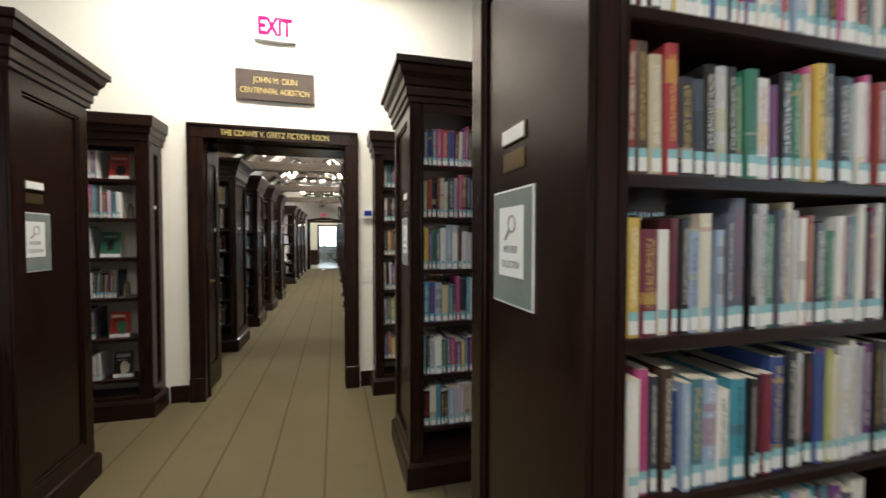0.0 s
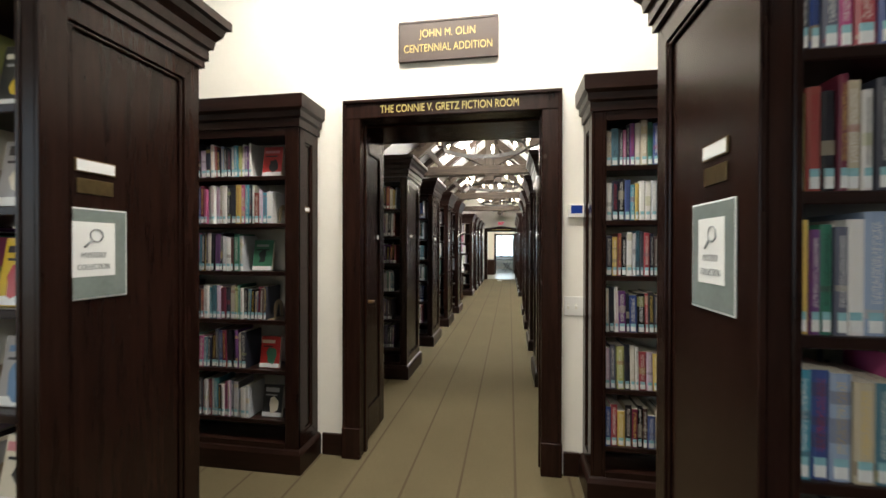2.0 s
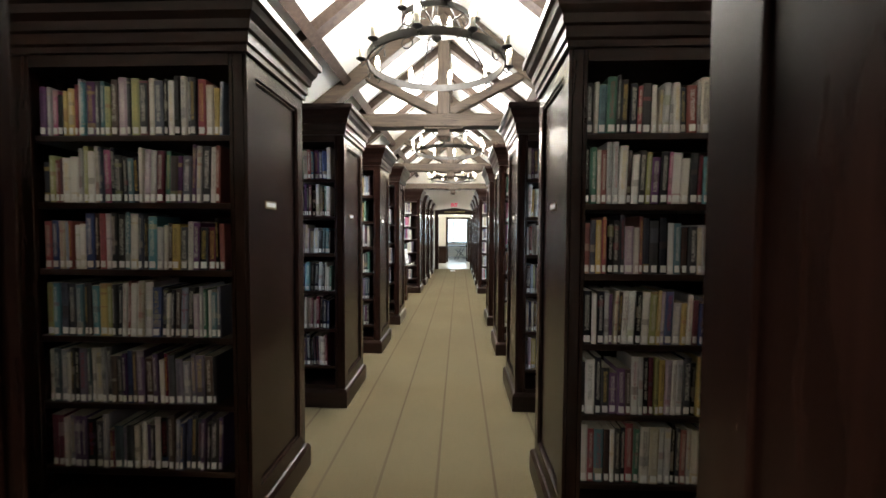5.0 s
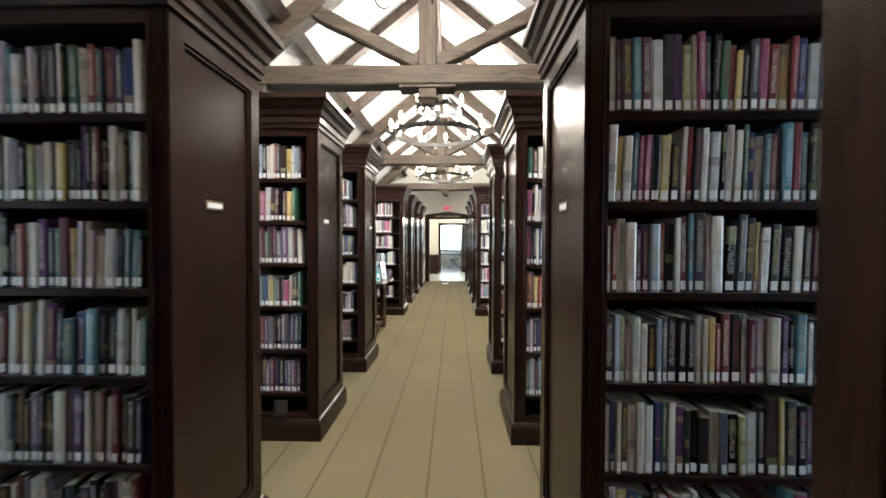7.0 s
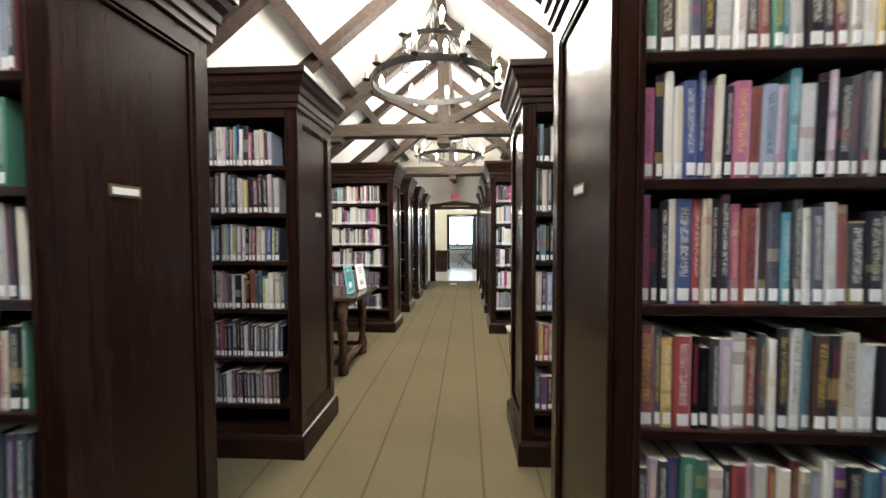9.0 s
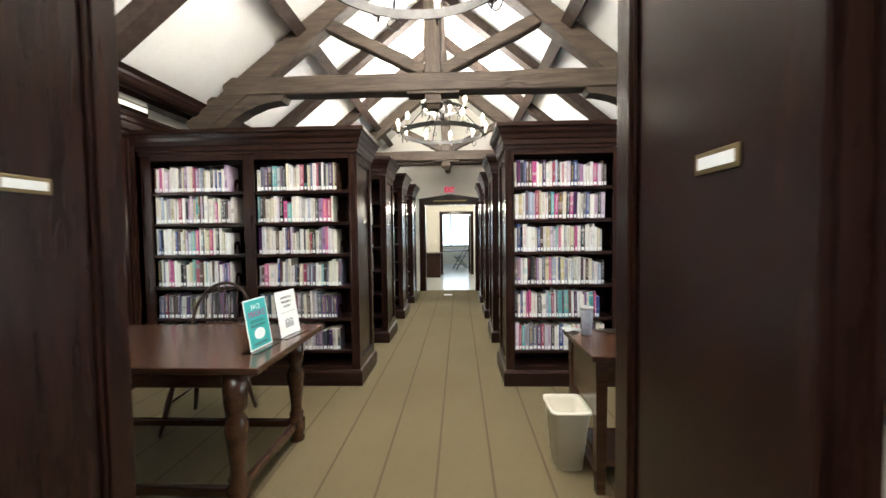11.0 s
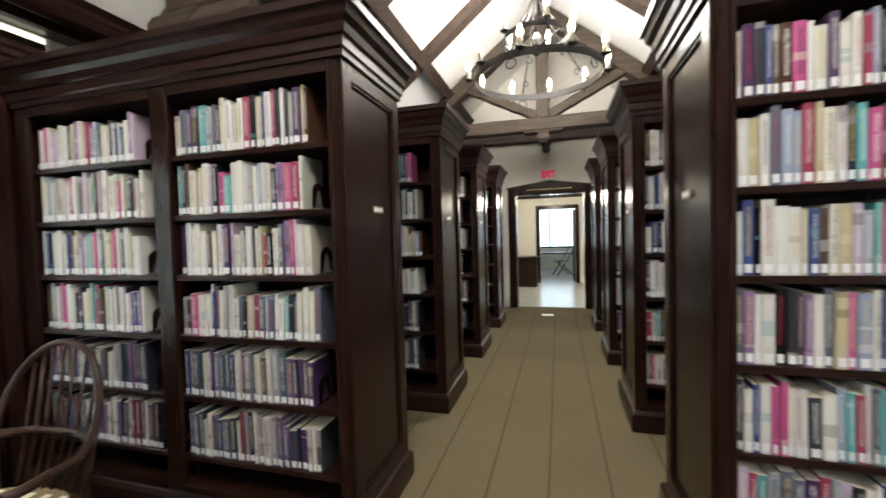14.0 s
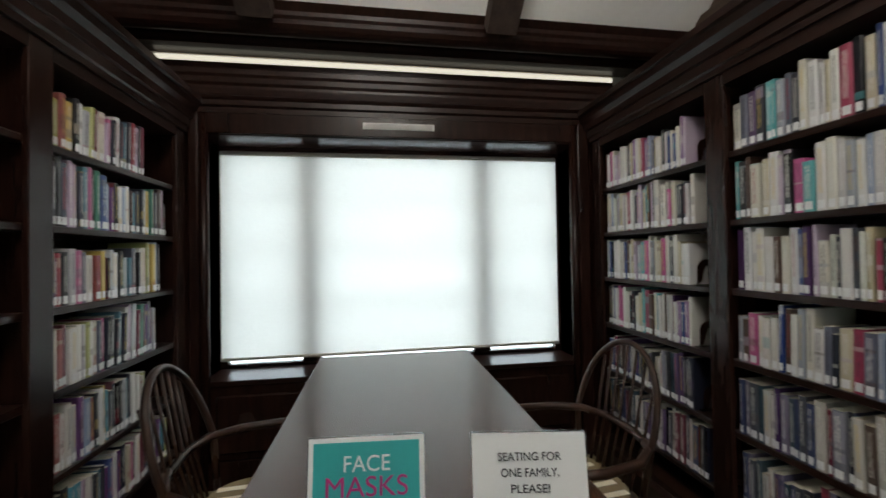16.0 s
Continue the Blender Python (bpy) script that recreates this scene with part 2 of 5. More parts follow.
def make_cover(name, source, shift, pale, palette=None):
    """Printed book jackets: each book takes its own colour, with blocks of lettering along the spine."""
    mat, nt, bsdf = material(name, 0.32)
    if source == "object":
        rnd = nt.nodes.new("ShaderNodeObjectInfo").outputs["Random"]
    else:
        rnd = nt.nodes.new("ShaderNodeNewGeometry").outputs["Random Per Island"]
        own = nt.nodes.new("ShaderNodeObjectInfo").outputs["Random"]
        add = nt.nodes.new("ShaderNodeMath")
        add.operation = "ADD"
        nt.links.new(rnd, add.inputs[0])
        nt.links.new(own, add.inputs[1])
        fract = nt.nodes.new("ShaderNodeMath")
        fract.operation = "FRACT"
        nt.links.new(add.outputs[0], fract.inputs[0])
        rnd = fract.outputs[0]
    palette = palette or PALETTE
    cols = palette[shift:] + palette[:shift]
    stops = [(i / len(cols), tuple(c * (1 - pale) + 0.55 * pale for c in col)) for i, col in enumerate(cols)]
    base = ramp(nt, rnd, stops, True)
    uv = nt.nodes.new("ShaderNodeUVMap")
    uv.uv_map = "spine"
    sep = nt.nodes.new("ShaderNodeSeparateXYZ")
    nt.links.new(uv.outputs[0], sep.inputs[0])

    def maths(op, a, b):
        n = nt.nodes.new("ShaderNodeMath")
        n.operation = op
        for s, val in zip(n.inputs, (a, b)):
            if isinstance(val, bpy.types.NodeSocket):
                nt.links.new(val, s)
            else:
                s.default_value = val
        return n.outputs[0]

    seed = maths("MULTIPLY", rnd, 137.0)
    comb = nt.nodes.new("ShaderNodeCombineXYZ")
    nt.links.new(maths("MULTIPLY", sep.outputs[0], 7.0), comb.inputs[0])
    nt.links.new(maths("MULTIPLY", sep.outputs[1], 75.0), comb.inputs[1])
    nt.links.new(seed, comb.inputs[2])
    letters = noise_tex(nt, comb.outputs[0], 1.0, 2.0, 0.7)
    mid = maths("LESS_THAN", maths("ABSOLUTE", maths("SUBTRACT", sep.outputs[0], 0.5), 0.0), 0.24)
    band = maths("MULTIPLY", maths("GREATER_THAN", sep.outputs[1], 0.26), maths("LESS_THAN", sep.outputs[1], 0.92))
    text = maths("MULTIPLY", maths("MULTIPLY", mid, band), maths("GREATER_THAN", letters, 0.50))
    text = maths("MULTIPLY", text, 0.55)
    ink = ramp(nt, maths("FRACT", maths("MULTIPLY", rnd, 53.0), 0.0), [(0.0, (0.7, 0.68, 0.62)), (0.4, (0.02, 0.02, 0.03)), (0.6, (0.62, 0.45, 0.12)), (0.75, (0.75, 0.74, 0.72)), (0.9, (0.3, 0.03, 0.04))], True)
    colour = mixed(nt, text, base, ink)
    comb2 = nt.nodes.new("ShaderNodeCombineXYZ")
    nt.links.new(maths("MULTIPLY", sep.outputs[1], 3.2), comb2.inputs[1])
    nt.links.new(seed, comb2.inputs[2])
    panel = maths("GREATER_THAN", noise_tex(nt, comb2.outputs[0], 1.0, 1.0), 0.63)
    tint = ramp(nt, maths("FRACT", maths("MULTIPLY", rnd, 29.0), 0.0), [(i / 9, palette[(i * 5 + 2) % len(palette)]) for i in range(9)], True)
    colour = mixed(nt, maths("MULTIPLY", panel, 0.42), colour, tint)
    nt.links.new(colour, bsdf.inputs["Base Color"])
    r = ramp(nt, maths("FRACT", maths("MULTIPLY", rnd, 17.0), 0.0), [(0.0, (0.18,) * 3), (1.0, (0.5,) * 3)])
    nt.links.new(r, bsdf.inputs["Roughness"])
    return mat


COVER = make_cover("book_jacket", "object", 0, 0.0, [muted(c, 0.18, 0.97) for c in PALETTE])
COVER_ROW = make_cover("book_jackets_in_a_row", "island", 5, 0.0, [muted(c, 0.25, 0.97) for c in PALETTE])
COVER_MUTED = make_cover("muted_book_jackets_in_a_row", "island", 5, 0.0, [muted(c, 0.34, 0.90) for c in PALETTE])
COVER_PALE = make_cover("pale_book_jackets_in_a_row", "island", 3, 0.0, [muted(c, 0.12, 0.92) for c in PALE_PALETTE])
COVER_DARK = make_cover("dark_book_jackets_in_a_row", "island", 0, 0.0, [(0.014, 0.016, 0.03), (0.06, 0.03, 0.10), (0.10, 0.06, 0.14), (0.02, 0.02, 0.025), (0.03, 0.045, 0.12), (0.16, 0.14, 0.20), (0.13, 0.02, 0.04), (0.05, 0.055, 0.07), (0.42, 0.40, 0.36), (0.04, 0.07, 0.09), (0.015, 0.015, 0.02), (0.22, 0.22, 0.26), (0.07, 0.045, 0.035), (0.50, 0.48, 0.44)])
PAGES = plain("book_page_edges", (0.58, 0.54, 0.44), 0.9, vary=0.15, scale=60)
SPINE_WHITE = plain("white_spine_label", (0.72, 0.73, 0.73), 0.4, vary=0.08, scale=40)
SPINE_BLUE = plain("pale_blue_spine_tape", (0.24, 0.47, 0.53), 0.35, vary=0.15, scale=30)


def make_blind():
    mat = bpy.data.materials.new("translucent_roller_blind")
    mat.use_nodes = True
    nt = mat.node_tree
    out = nt.nodes["Material Output"]
    nt.nodes.remove(nt.nodes["Principled BSDF"])
    d, t = nt.nodes.new("ShaderNodeBsdfDiffuse"), nt.nodes.new("ShaderNodeBsdfTranslucent")
    w = noise_tex(nt, coords(nt, (300, 300, 300)), 1.0, 1.0)
    c = ramp(nt, w, [(0.3, (0.80, 0.80, 0.75)), (0.7, (0.90, 0.90, 0.85))])
    m = nt.nodes.new("ShaderNodeMixShader")
    m.inputs[0].default_value = 0.62
    nt.links.new(c, d.inputs[0])
    nt.links.new(c, t.inputs[0])
    nt.links.new(d.outputs[0], m.inputs[1])
    nt.links.new(t.outputs[0], m.inputs[2])
    nt.links.new(m.outputs[0], out.inputs[0])
    return mat


BLIND = make_blind()


def make_glass(name, colour, rough=0.02):
    mat, nt, bsdf = material(name, rough)
    bsdf.inputs["Transmission Weight"].default_value = 1.0
    bsdf.inputs["Base Color"].default_value = (*colour, 1)
    bsdf.inputs["IOR"].default_value = 1.45
    return mat


GLASS = make_glass("window_glass", (0.95, 0.97, 0.97))
ACRYLIC = make_glass("clear_acrylic", (0.9, 0.94, 0.94), 0.05)


# ---- mesh helpers ----
def box(bm, x0, x1, y0, y1, z0, z1, bevel=0.0, slot=0):
    vs = [bm.verts.new(p) for p in ((x0, y0, z0), (x1, y0, z0), (x1, y1, z0), (x0, y1, z0), (x0, y0, z1), (x1, y0, z1), (x1, y1, z1), (x0, y1, z1))]
    fs = [bm.faces.new([vs[i] for i in f]) for f in ((3, 2, 1, 0), (4, 5, 6, 7), (0, 1, 5, 4), (1, 2, 6, 5), (2, 3, 7, 6), (3, 0, 4, 7))]
    for f in fs:
        f.material_index = slot
    if bevel:
        bmesh.ops.bevel(bm, geom=list({e for f in fs for e in f.edges}), offset=bevel, segments=1, affect="EDGES", clamp_overlap=True)
    return fs


def prism(bm, outline, depth, to, slot=0):
    """An outline of (u, v) pairs pushed from depth[0] to depth[1]; to maps (u, v, d) to a place."""
    a = [bm.verts.new(to(u, v, depth[0])) for u, v in outline]
    b = [bm.verts.new(to(u, v, depth[1])) for u, v in outline]
    n = len(outline)
    fs = [bm.faces.new(a[::-1]), bm.faces.new(b)]
    fs += [bm.faces.new((a[i], a[(i + 1) % n], b[(i + 1) % n], b[i])) for i in range(n)]
    for f in fs:
        f.material_index = slot
    return fs


def lathe(bm, profile, m=Matrix.Identity(4), seg=16, slot=0):
    """A profile of (radius, z) turned about the z axis of m."""
    rings = [[bm.verts.new(m @ Vector((r * math.cos(2 * math.pi * i / seg), r * math.sin(2 * math.pi * i / seg), z))) for i in range(seg)] for r, z in profile]
    for a, b in zip(rings, rings[1:]):
        for i in range(seg):
            f = bm.faces.new((a[i], a[(i + 1) % seg], b[(i + 1) % seg], b[i]))
            f.material_index, f.smooth = slot, True
    bm.faces.new(rings[0][::-1]).material_index = slot
    bm.faces.new(rings[-1]).material_index = slot


def tube(bm, points, radius, seg=8, closed=False, slot=0):
    pts = [Vector(p) for p in points]
    n = len(pts)
    rings = []
    for i, p in enumerate(pts):
        a = pts[(i - 1) % n] if closed or i else p
        b = pts[(i + 1) % n] if closed or i < n - 1 else p
        t = (b - a).normalized()
        side = t.cross(Vector((0, 0, 1)))
        side = (side if side.length > 1e-3 else t.cross(Vector((0, 1, 0)))).normalized()
        up = side.cross(t)
        r = radius[i] if isinstance(radius, (list, tuple)) else radius
        rings.append([bm.verts.new(p + r * (math.cos(2 * math.pi * k / seg) * side + math.sin(2 * math.pi * k / seg) * up)) for k in range(seg)])
    for i in range(n if closed else n - 1):
        a, b = rings[i], rings[(i + 1) % n]
        for k in range(seg):
            f = bm.faces.new((a[k], a[(k + 1) % seg], b[(k + 1) % seg], b[k]))
            f.material_index, f.smooth = slot, True
    if not closed:
        bm.faces.new(rings[0][::-1]).material_index = slot
        bm.faces.new(rings[-1]).material_index = slot


def stepped(bm, x0, x1, y0, y1, profile, slot=0):
    """A moulding that runs round a rectangle: profile of (overhang, z), closed above and below."""
    rings = []
    for o, z in profile:
        rings.append([bm.verts.new(p) for p in ((x0 - o, y0 - o, z), (x1 + o, y0 - o, z), (x1 + o, y1 + o, z), (x0 - o, y1 + o, z))])
    for a, b in zip(rings, rings[1:]):
        for i in range(4):
            bm.faces.new((a[i], a[(i + 1) % 4], b[(i + 1) % 4], b[i])).material_index = slot
    bm.faces.new(rings[0][::-1]).material_index = slot
    bm.faces.new(rings[-1]).material_index = slot


def mesh_of(bm, name, *mats):
    bmesh.ops.recalc_face_normals(bm, faces=bm.faces)
    me = bpy.data.meshes.new(name)
    bm.to_mesh(me)
    bm.free()
    for m in mats:
        me.materials.append(m)
    return me


def part(name, bm, mats, parent, label=""):
    mats = mats if isinstance(mats, (list, tuple)) else (mats,)
    ob = new(name, mesh_of(bm, name, *mats))
    ob.parent = parent
    return tagged(ob, label)


def thing(name, bm, mats, label, category, group="", kind=""):
    return tagged(part(name, bm, mats, None), label, category, group, kind)


def empty(name, label, category, group="", kind=""):
    return tagged(new(name), label, category, group, kind)


def structure(name, bm, mats, label, category):
    return thing(name, bm, mats, label, category, kind="structure")


def boxed(*args, **kw):
    bm = bmesh.new()
    box(bm, *args, **kw)
    return bm


def lettering(name, words, size, m, mat, parent=None, width=None, align="CENTER", thick=0.0015, bold=0.0):
    cu = bpy.data.curves.new(name, "FONT")
    cu.body, cu.size, cu.align_x, cu.align_y, cu.extrude = words, size, align, "CENTER", thick
    cu.offset = bold
    ob = bpy.data.objects.new(name, cu)
    scene.collection.objects.link(ob)
    bpy.context.view_layer.update()
    me = bpy.data.meshes.new_from_object(ob.evaluated_get(bpy.context.evaluated_depsgraph_get()))
    bpy.data.objects.remove(ob)
    if width:
        xs = [v.co.x for v in me.vertices]
        k = width / (max(xs) - min(xs))
        for v in me.vertices:
            v.co.x *= k
    me.materials.clear()
    me.materials.append(mat)
    out = new(name, me)
    out.parent = parent
    out.matrix_basis = m
    return out


# ---- books ----
def book_geo(acc, x, y, z, w, h, d, lean, turn=1, tape=False, label=True, body=True):
    """Adds one book to acc, its spine at y and turned towards -y (turn 1) or +y (turn -1)."""
    verts, faces, slots, uvs = acc
    if body:
        o = len(verts)
        ring = [(-w / 2, d), (-w / 2, 0.004), (-w * 0.28, 0), (w * 0.28, 0), (w / 2, 0.004), (w / 2, d)]
        for zz in (0, h):
            for u, v in ring:
                verts.append((x + turn * u + zz * lean, y + turn * v, z + zz))
        n = len(ring)
        for i in range(n):
            j = (i + 1) % n
            faces.append((o + i, o + j, o + n + j, o + n + i))
            spine = 1 <= i <= 3
            slots.append(0 if i != 5 else 1)
            us = [ring[i][0] / w + 0.5, ring[j][0] / w + 0.5] if spine else [0.0, 0.0]
            uvs.extend(((us[0], 0.0), (us[1], 0.0), (us[1], 1.0 if spine else 0.0), (us[0], 1.0 if spine else 0.0)))
        faces.append(tuple(o + n + i for i in range(n)))
        slots.append(1)
        uvs.extend([(0.0, 0.0)] * n)
    if label:
        bands = ((0.006, 0.030, 2), (0.030, 0.046, 3)) if tape else ((0.008, 0.036, 2),)
        for z0, z1, slot in bands:
            o = len(verts)
            for zz in (z0, z1):
                for u, v in ((-w * 0.46, 0.006), (-w * 0.29, -0.0012), (w * 0.29, -0.0012), (w * 0.46, 0.006)):
                    verts.append((x + turn * u + zz * lean, y + turn * v, z + zz))
            for i in range(3):
                faces.append((o + i, o + i + 1, o + 5 + i, o + 4 + i))
                slots.append(slot)
                uvs.extend([(0.0, 0.0)] * 4)


def geo_mesh(name, acc, mats):
    verts, faces, slots, uvs = acc
    me = bpy.data.meshes.new(name)
    me.from_pydata(verts, [], faces)
    me.polygons.foreach_set("material_index", slots)
    layer = me.uv_layers.new(name="spine")
    layer.data.foreach_set("uv", [c for uv in uvs for c in uv])
    for m in mats:
        me.materials.append(m)
    me.validate()
    me.update()
    return me


def shelf_plan(rng, x0, x1, fill, top):
    """Widths, heights and leans of the books that stand from x0 on, up to a part of the shelf."""
    x, out, lean = x0 + 0.006, [], 0.0
    end = x0 + (x1 - x0) * fill
    run = 0
    while True:
        w = rng.choice((0.016, 0.019, 0.022, 0.025, 0.028, 0.032, 0.037))
        if run <= 0:
            run, tall = rng.randint(2, 9), rng.choice((0.195, 0.21, 0.22, 0.23, 0.24))
        run -= 1
        h = min(top, tall + rng.choice((-0.022, -0.012, -0.005, 0.0, 0.0, 0.006, 0.012)))
        if x + w > end - 0.004:
            return out
        if rng.random() < 0.05:
            lean = rng.choice((-0.05, 0.06, 0.10, 0.0))
        out.append((x + w / 2, w, h, rng.choice((0.15, 0.16, 0.165, 0.17)), lean * 0.35))
        x += w + 0.0012 + (0.004 if rng.random() < 0.06 else 0.0)


def book_row(rng, m, x0, x1, fill, tape, top=0.25, cover=None):
    acc = ([], [], [], [])
    for x, w, h, d, lean in shelf_plan(rng, x0, x1, fill, top):
        book_geo(acc, x, rng.uniform(0.0, 0.012), 0.0, w, h, d, lean, 1, tape)
    ob = new("row_of_books", geo_mesh("row_of_books", acc, (cover or COVER_ROW, PAGES, SPINE_WHITE, SPINE_BLUE)))
    ob.matrix_basis = m
    return tagged(ob, "row of mixed hardcover books with white spine labels on a wooden shelf", "books", "books on the shelves", "stuff")


BOOK_MESHES = {}


def book_mesh(w, h, d, tape):
    key = (round(w, 3), round(h, 3), round(d, 3))
    if key not in BOOK_MESHES:
        acc = ([], [], [], [])
        book_geo(acc, 0, 0, 0, w, h, d, 0.0, label=False)
        BOOK_MESHES[key] = geo_mesh("book", acc, (COVER, PAGES))
    lab = (round(w, 3), tape)
    if lab not in BOOK_MESHES:
        acc = ([], [], [], [])
        book_geo(acc, 0, 0, 0, w, h, d, 0.0, tape=tape, body=False)
        BOOK_MESHES[lab] = geo_mesh("spine_label", acc, (COVER, PAGES, SPINE_WHITE, SPINE_BLUE))
    return BOOK_MESHES[key], BOOK_MESHES[lab]


def single_books(rng, m, x0, x1, fill, tape, top=0.25):
    for x, w, h, d, lean in shelf_plan(rng, x0, x1, fill, top):
        body, lab = book_mesh(w, round(h * 200) / 200, d, tape)
        ob = new("book", body)
        ob.matrix_basis = m @ pose(x, rng.uniform(0.0, 0.012), 0.0, 0, math.degrees(math.atan(lean)), 0)
        tagged(ob, "hardcover book in printed jacket with pale blue spine tape", "book", "books on the shelves")
        new("spine_label", lab).parent = ob


# ---- bookcases ----
CORNICE = ((0.0, 2.075), (0.012, 2.075), (0.012, 2.10), (0.022, 2.108), (0.022, 2.15), (0.034, 2.156), (0.040, 2.19), (0.058, 2.215), (0.066, 2.245), (0.082, 2.252), (0.082, 2.285), (0.0, 2.29))
LOW_CORNICE = ((0.0, 2.075), (0.010, 2.075), (0.010, 2.12), (0.026, 2.13), (0.026, 2.165), (0.045, 2.18), (0.048, 2.255), (0.0, 2.26))
PLINTH = ((0.0, 0.0), (0.022, 0.0), (0.022, 0.115), (0.010, 0.135), (0.0, 0.14))


def frame_ring(bm, x0, x1, y0, y1, z0, z1, side, low, high):
    """A closed frame in the y-z plane: outer rectangle, cut by an inner one."""
    rings = []
    for x in (x0, x1):
        for q in ((y0, y1, z0, z1), (y0 + side, y1 - side, z0 + low, z1 - high)):
            rings.append([bm.verts.new((x, y, z)) for y, z in ((q[0], q[2]), (q[1], q[2]), (q[1], q[3]), (q[0], q[3]))])
    o0, i0, o1, i1 = rings
    for a, b in ((o0, i0), (o1, i1), (o0, o1), (i0, i1)):
        for k in range(4):
            bm.faces.new((a[k], a[(k + 1) % 4], b[(k + 1) % 4], b[k]))


def end_panel(parent, x, out, y0, y1, z0=0.12, z1=2.10):
    """A framed end panel at x whose face looks to out (-1 or 1)."""
    a, b = sorted((x, x - out * 0.040))
    panel = part("end_panel", boxed(a, b, y0, y1, z0, z1), WOOD, parent)
    s = 0.075
    bm = bmesh.new()
    frame_ring(bm, *sorted((x + out * 0.001, x + out * 0.016)), y0, y1, z0, z1, s, 0.10, 0.10)
    bmesh.ops.bevel(bm, geom=bm.edges[:], offset=0.002, segments=1, affect="EDGES")
    part("panel_frame", bm, WOOD, panel)
    bm = bmesh.new()
    frame_ring(bm, *sorted((x + out * 0.001, x + out * 0.010)), y0 + s, y1 - s, z0 + 0.10, z1 - 0.10, 0.016, 0.016, 0.016)
    bmesh.ops.bevel(bm, geom=bm.edges[:], offset=0.005, segments=1, affect="EDGES")
    part("panel_moulding", bm, WOOD, panel)
    return panel


def build_case(name, length, depth, bays, label, group, double=True, back=True, shelves=SHELF_Z, cornice=CORNICE):
    """A bookcase along +x from its end panel at x = 0; its faces look to -y and, if double, +y."""
    ob = empty(name, label, "bookcase", group)
    y0, y1 = -depth / 2, depth / 2
    end_panel(ob, 0.016, -1, y0 + 0.004, y1 - 0.004)
    bm = bmesh.new()
    stepped(bm, 0.0, length, y0, y1, cornice)
    part("cornice", bm, WOOD_H, ob)
    bm = bmesh.new()
    stepped(bm, 0.0, length, y0, y1, PLINTH)
    part("plinth", bm, WOOD_H, ob)
    inner = length - 0.075 - 0.09
    w = (inner - 0.10 * (bays - 1)) / bays
    spans = [(0.075 + i * (w + 0.10), 0.075 + i * (w + 0.10) + w) for i in range(bays)]
    faces = ((y0, 1), (y1, -1)) if double else ((y0, 1),)
    for y, s in faces:
        a, b = sorted((y, y + s * 0.022))
        edges = [0.058] + [e for sp in spans for e in sp] + [length]
        for i in range(0, len(edges), 2):
            part("stile", boxed(edges[i], edges[i + 1], a, b, 0.14, 2.075, bevel=0.003), WOOD, ob)
        for lo, hi in spans:
            part("top_rail", boxed(lo, hi, a, b, 2.025, 2.075), WOOD_H, ob)
            part("bottom_rail", boxed(lo, hi, a, b, 0.14, 0.17), WOOD_H, ob)
    for i, (lo, hi) in enumerate(spans):
        if i:
            part("divider", boxed(spans[i - 1][1] + 0.03, lo - 0.03, y0 + 0.023, y1 - 0.023, 0.14, 2.07), WOOD, ob)
        for z in shelves:
            part("shelf", boxed(lo - 0.028, hi + 0.028, y0 + 0.024, y1 - 0.024, z - 0.026, z, bevel=0.003), WOOD_H, ob)
        part("bottom_board", boxed(lo - 0.028, hi + 0.028, y0 + 0.024, y1 - 0.024, 0.142, 0.168), WOOD_H, ob)
        part("top_board", boxed(lo - 0.028, hi + 0.028, y0 + 0.024, y1 - 0.024, 2.03, 2.05), WOOD_H, ob)
        if back:
            part("back_board", boxed(lo - 0.029, hi + 0.029, -0.008, 0.008, 0.17, 2.03) if double else boxed(lo - 0.029, hi + 0.029, y1 - 0.012, y1, 0.17, 2.03), WOOD, ob)
    part("far_end", boxed(length - 0.04, length - 0.001, y0 + 0.023, y1 - 0.023, 0.14, 2.07), WOOD, ob)
    return ob, spans


def place_of(side, y, xl, xr):
    """The pose of a case on one side of the aisle whose near face is at y."""
    return pose(xr, y + CASE_D / 2, 0) if side > 0 else pose(xl, y + CASE_D / 2, 0, 0, 0, 180)


def fill_case(rng, m_world, spans, depth, face, kind, fills, tape=False, shelves=SHELF_Z, cover=None, ends=None, low=None):
    """Books on every shelf of one face. face -1: the local -y face. kind: singles per bay."""
    for b, (lo, hi) in enumerate(spans):
        for k, z in enumerate(shelves):
            if face < 0:
                m = m_world @ pose(0, -depth / 2 + 0.030, z)
                x0, x1 = lo, hi
            else:
                m = m_world @ pose(0, depth / 2 - 0.030, z) @ pose(0, 0, 0, 0, 0, 180)
                x0, x1 = -hi, -lo
            fill = fills(b, k)
            if fill > 0.05:
                if kind(b, k):
                    single_books(rng, m, x0, x1, fill, tape)
                else:
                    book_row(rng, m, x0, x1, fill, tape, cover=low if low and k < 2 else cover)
                if ends and fill < 0.9:
                    bookend(m @ pose(x0 + (x1 - x0) * fill + 0.003, 0.085, 0.0), ends)


def label_plate(m, w=0.105, h=0.028):
    ob = empty("shelf_label", "white paper shelf label in brass holder on a case end", "label", "labels on the case ends")
    part("holder", boxed(-w / 2 - 0.004, w / 2 + 0.004, -0.003, 0.0, -h / 2 - 0.004, h / 2 + 0.004, bevel=0.001), BRASS, ob)
    part("card", boxed(-w / 2 + 0.006, w / 2 - 0.006, -0.0045, -0.003, -h / 2 + 0.004, h / 2 - 0.004), PAPER, ob)
    ob.matrix_basis = m
    return ob


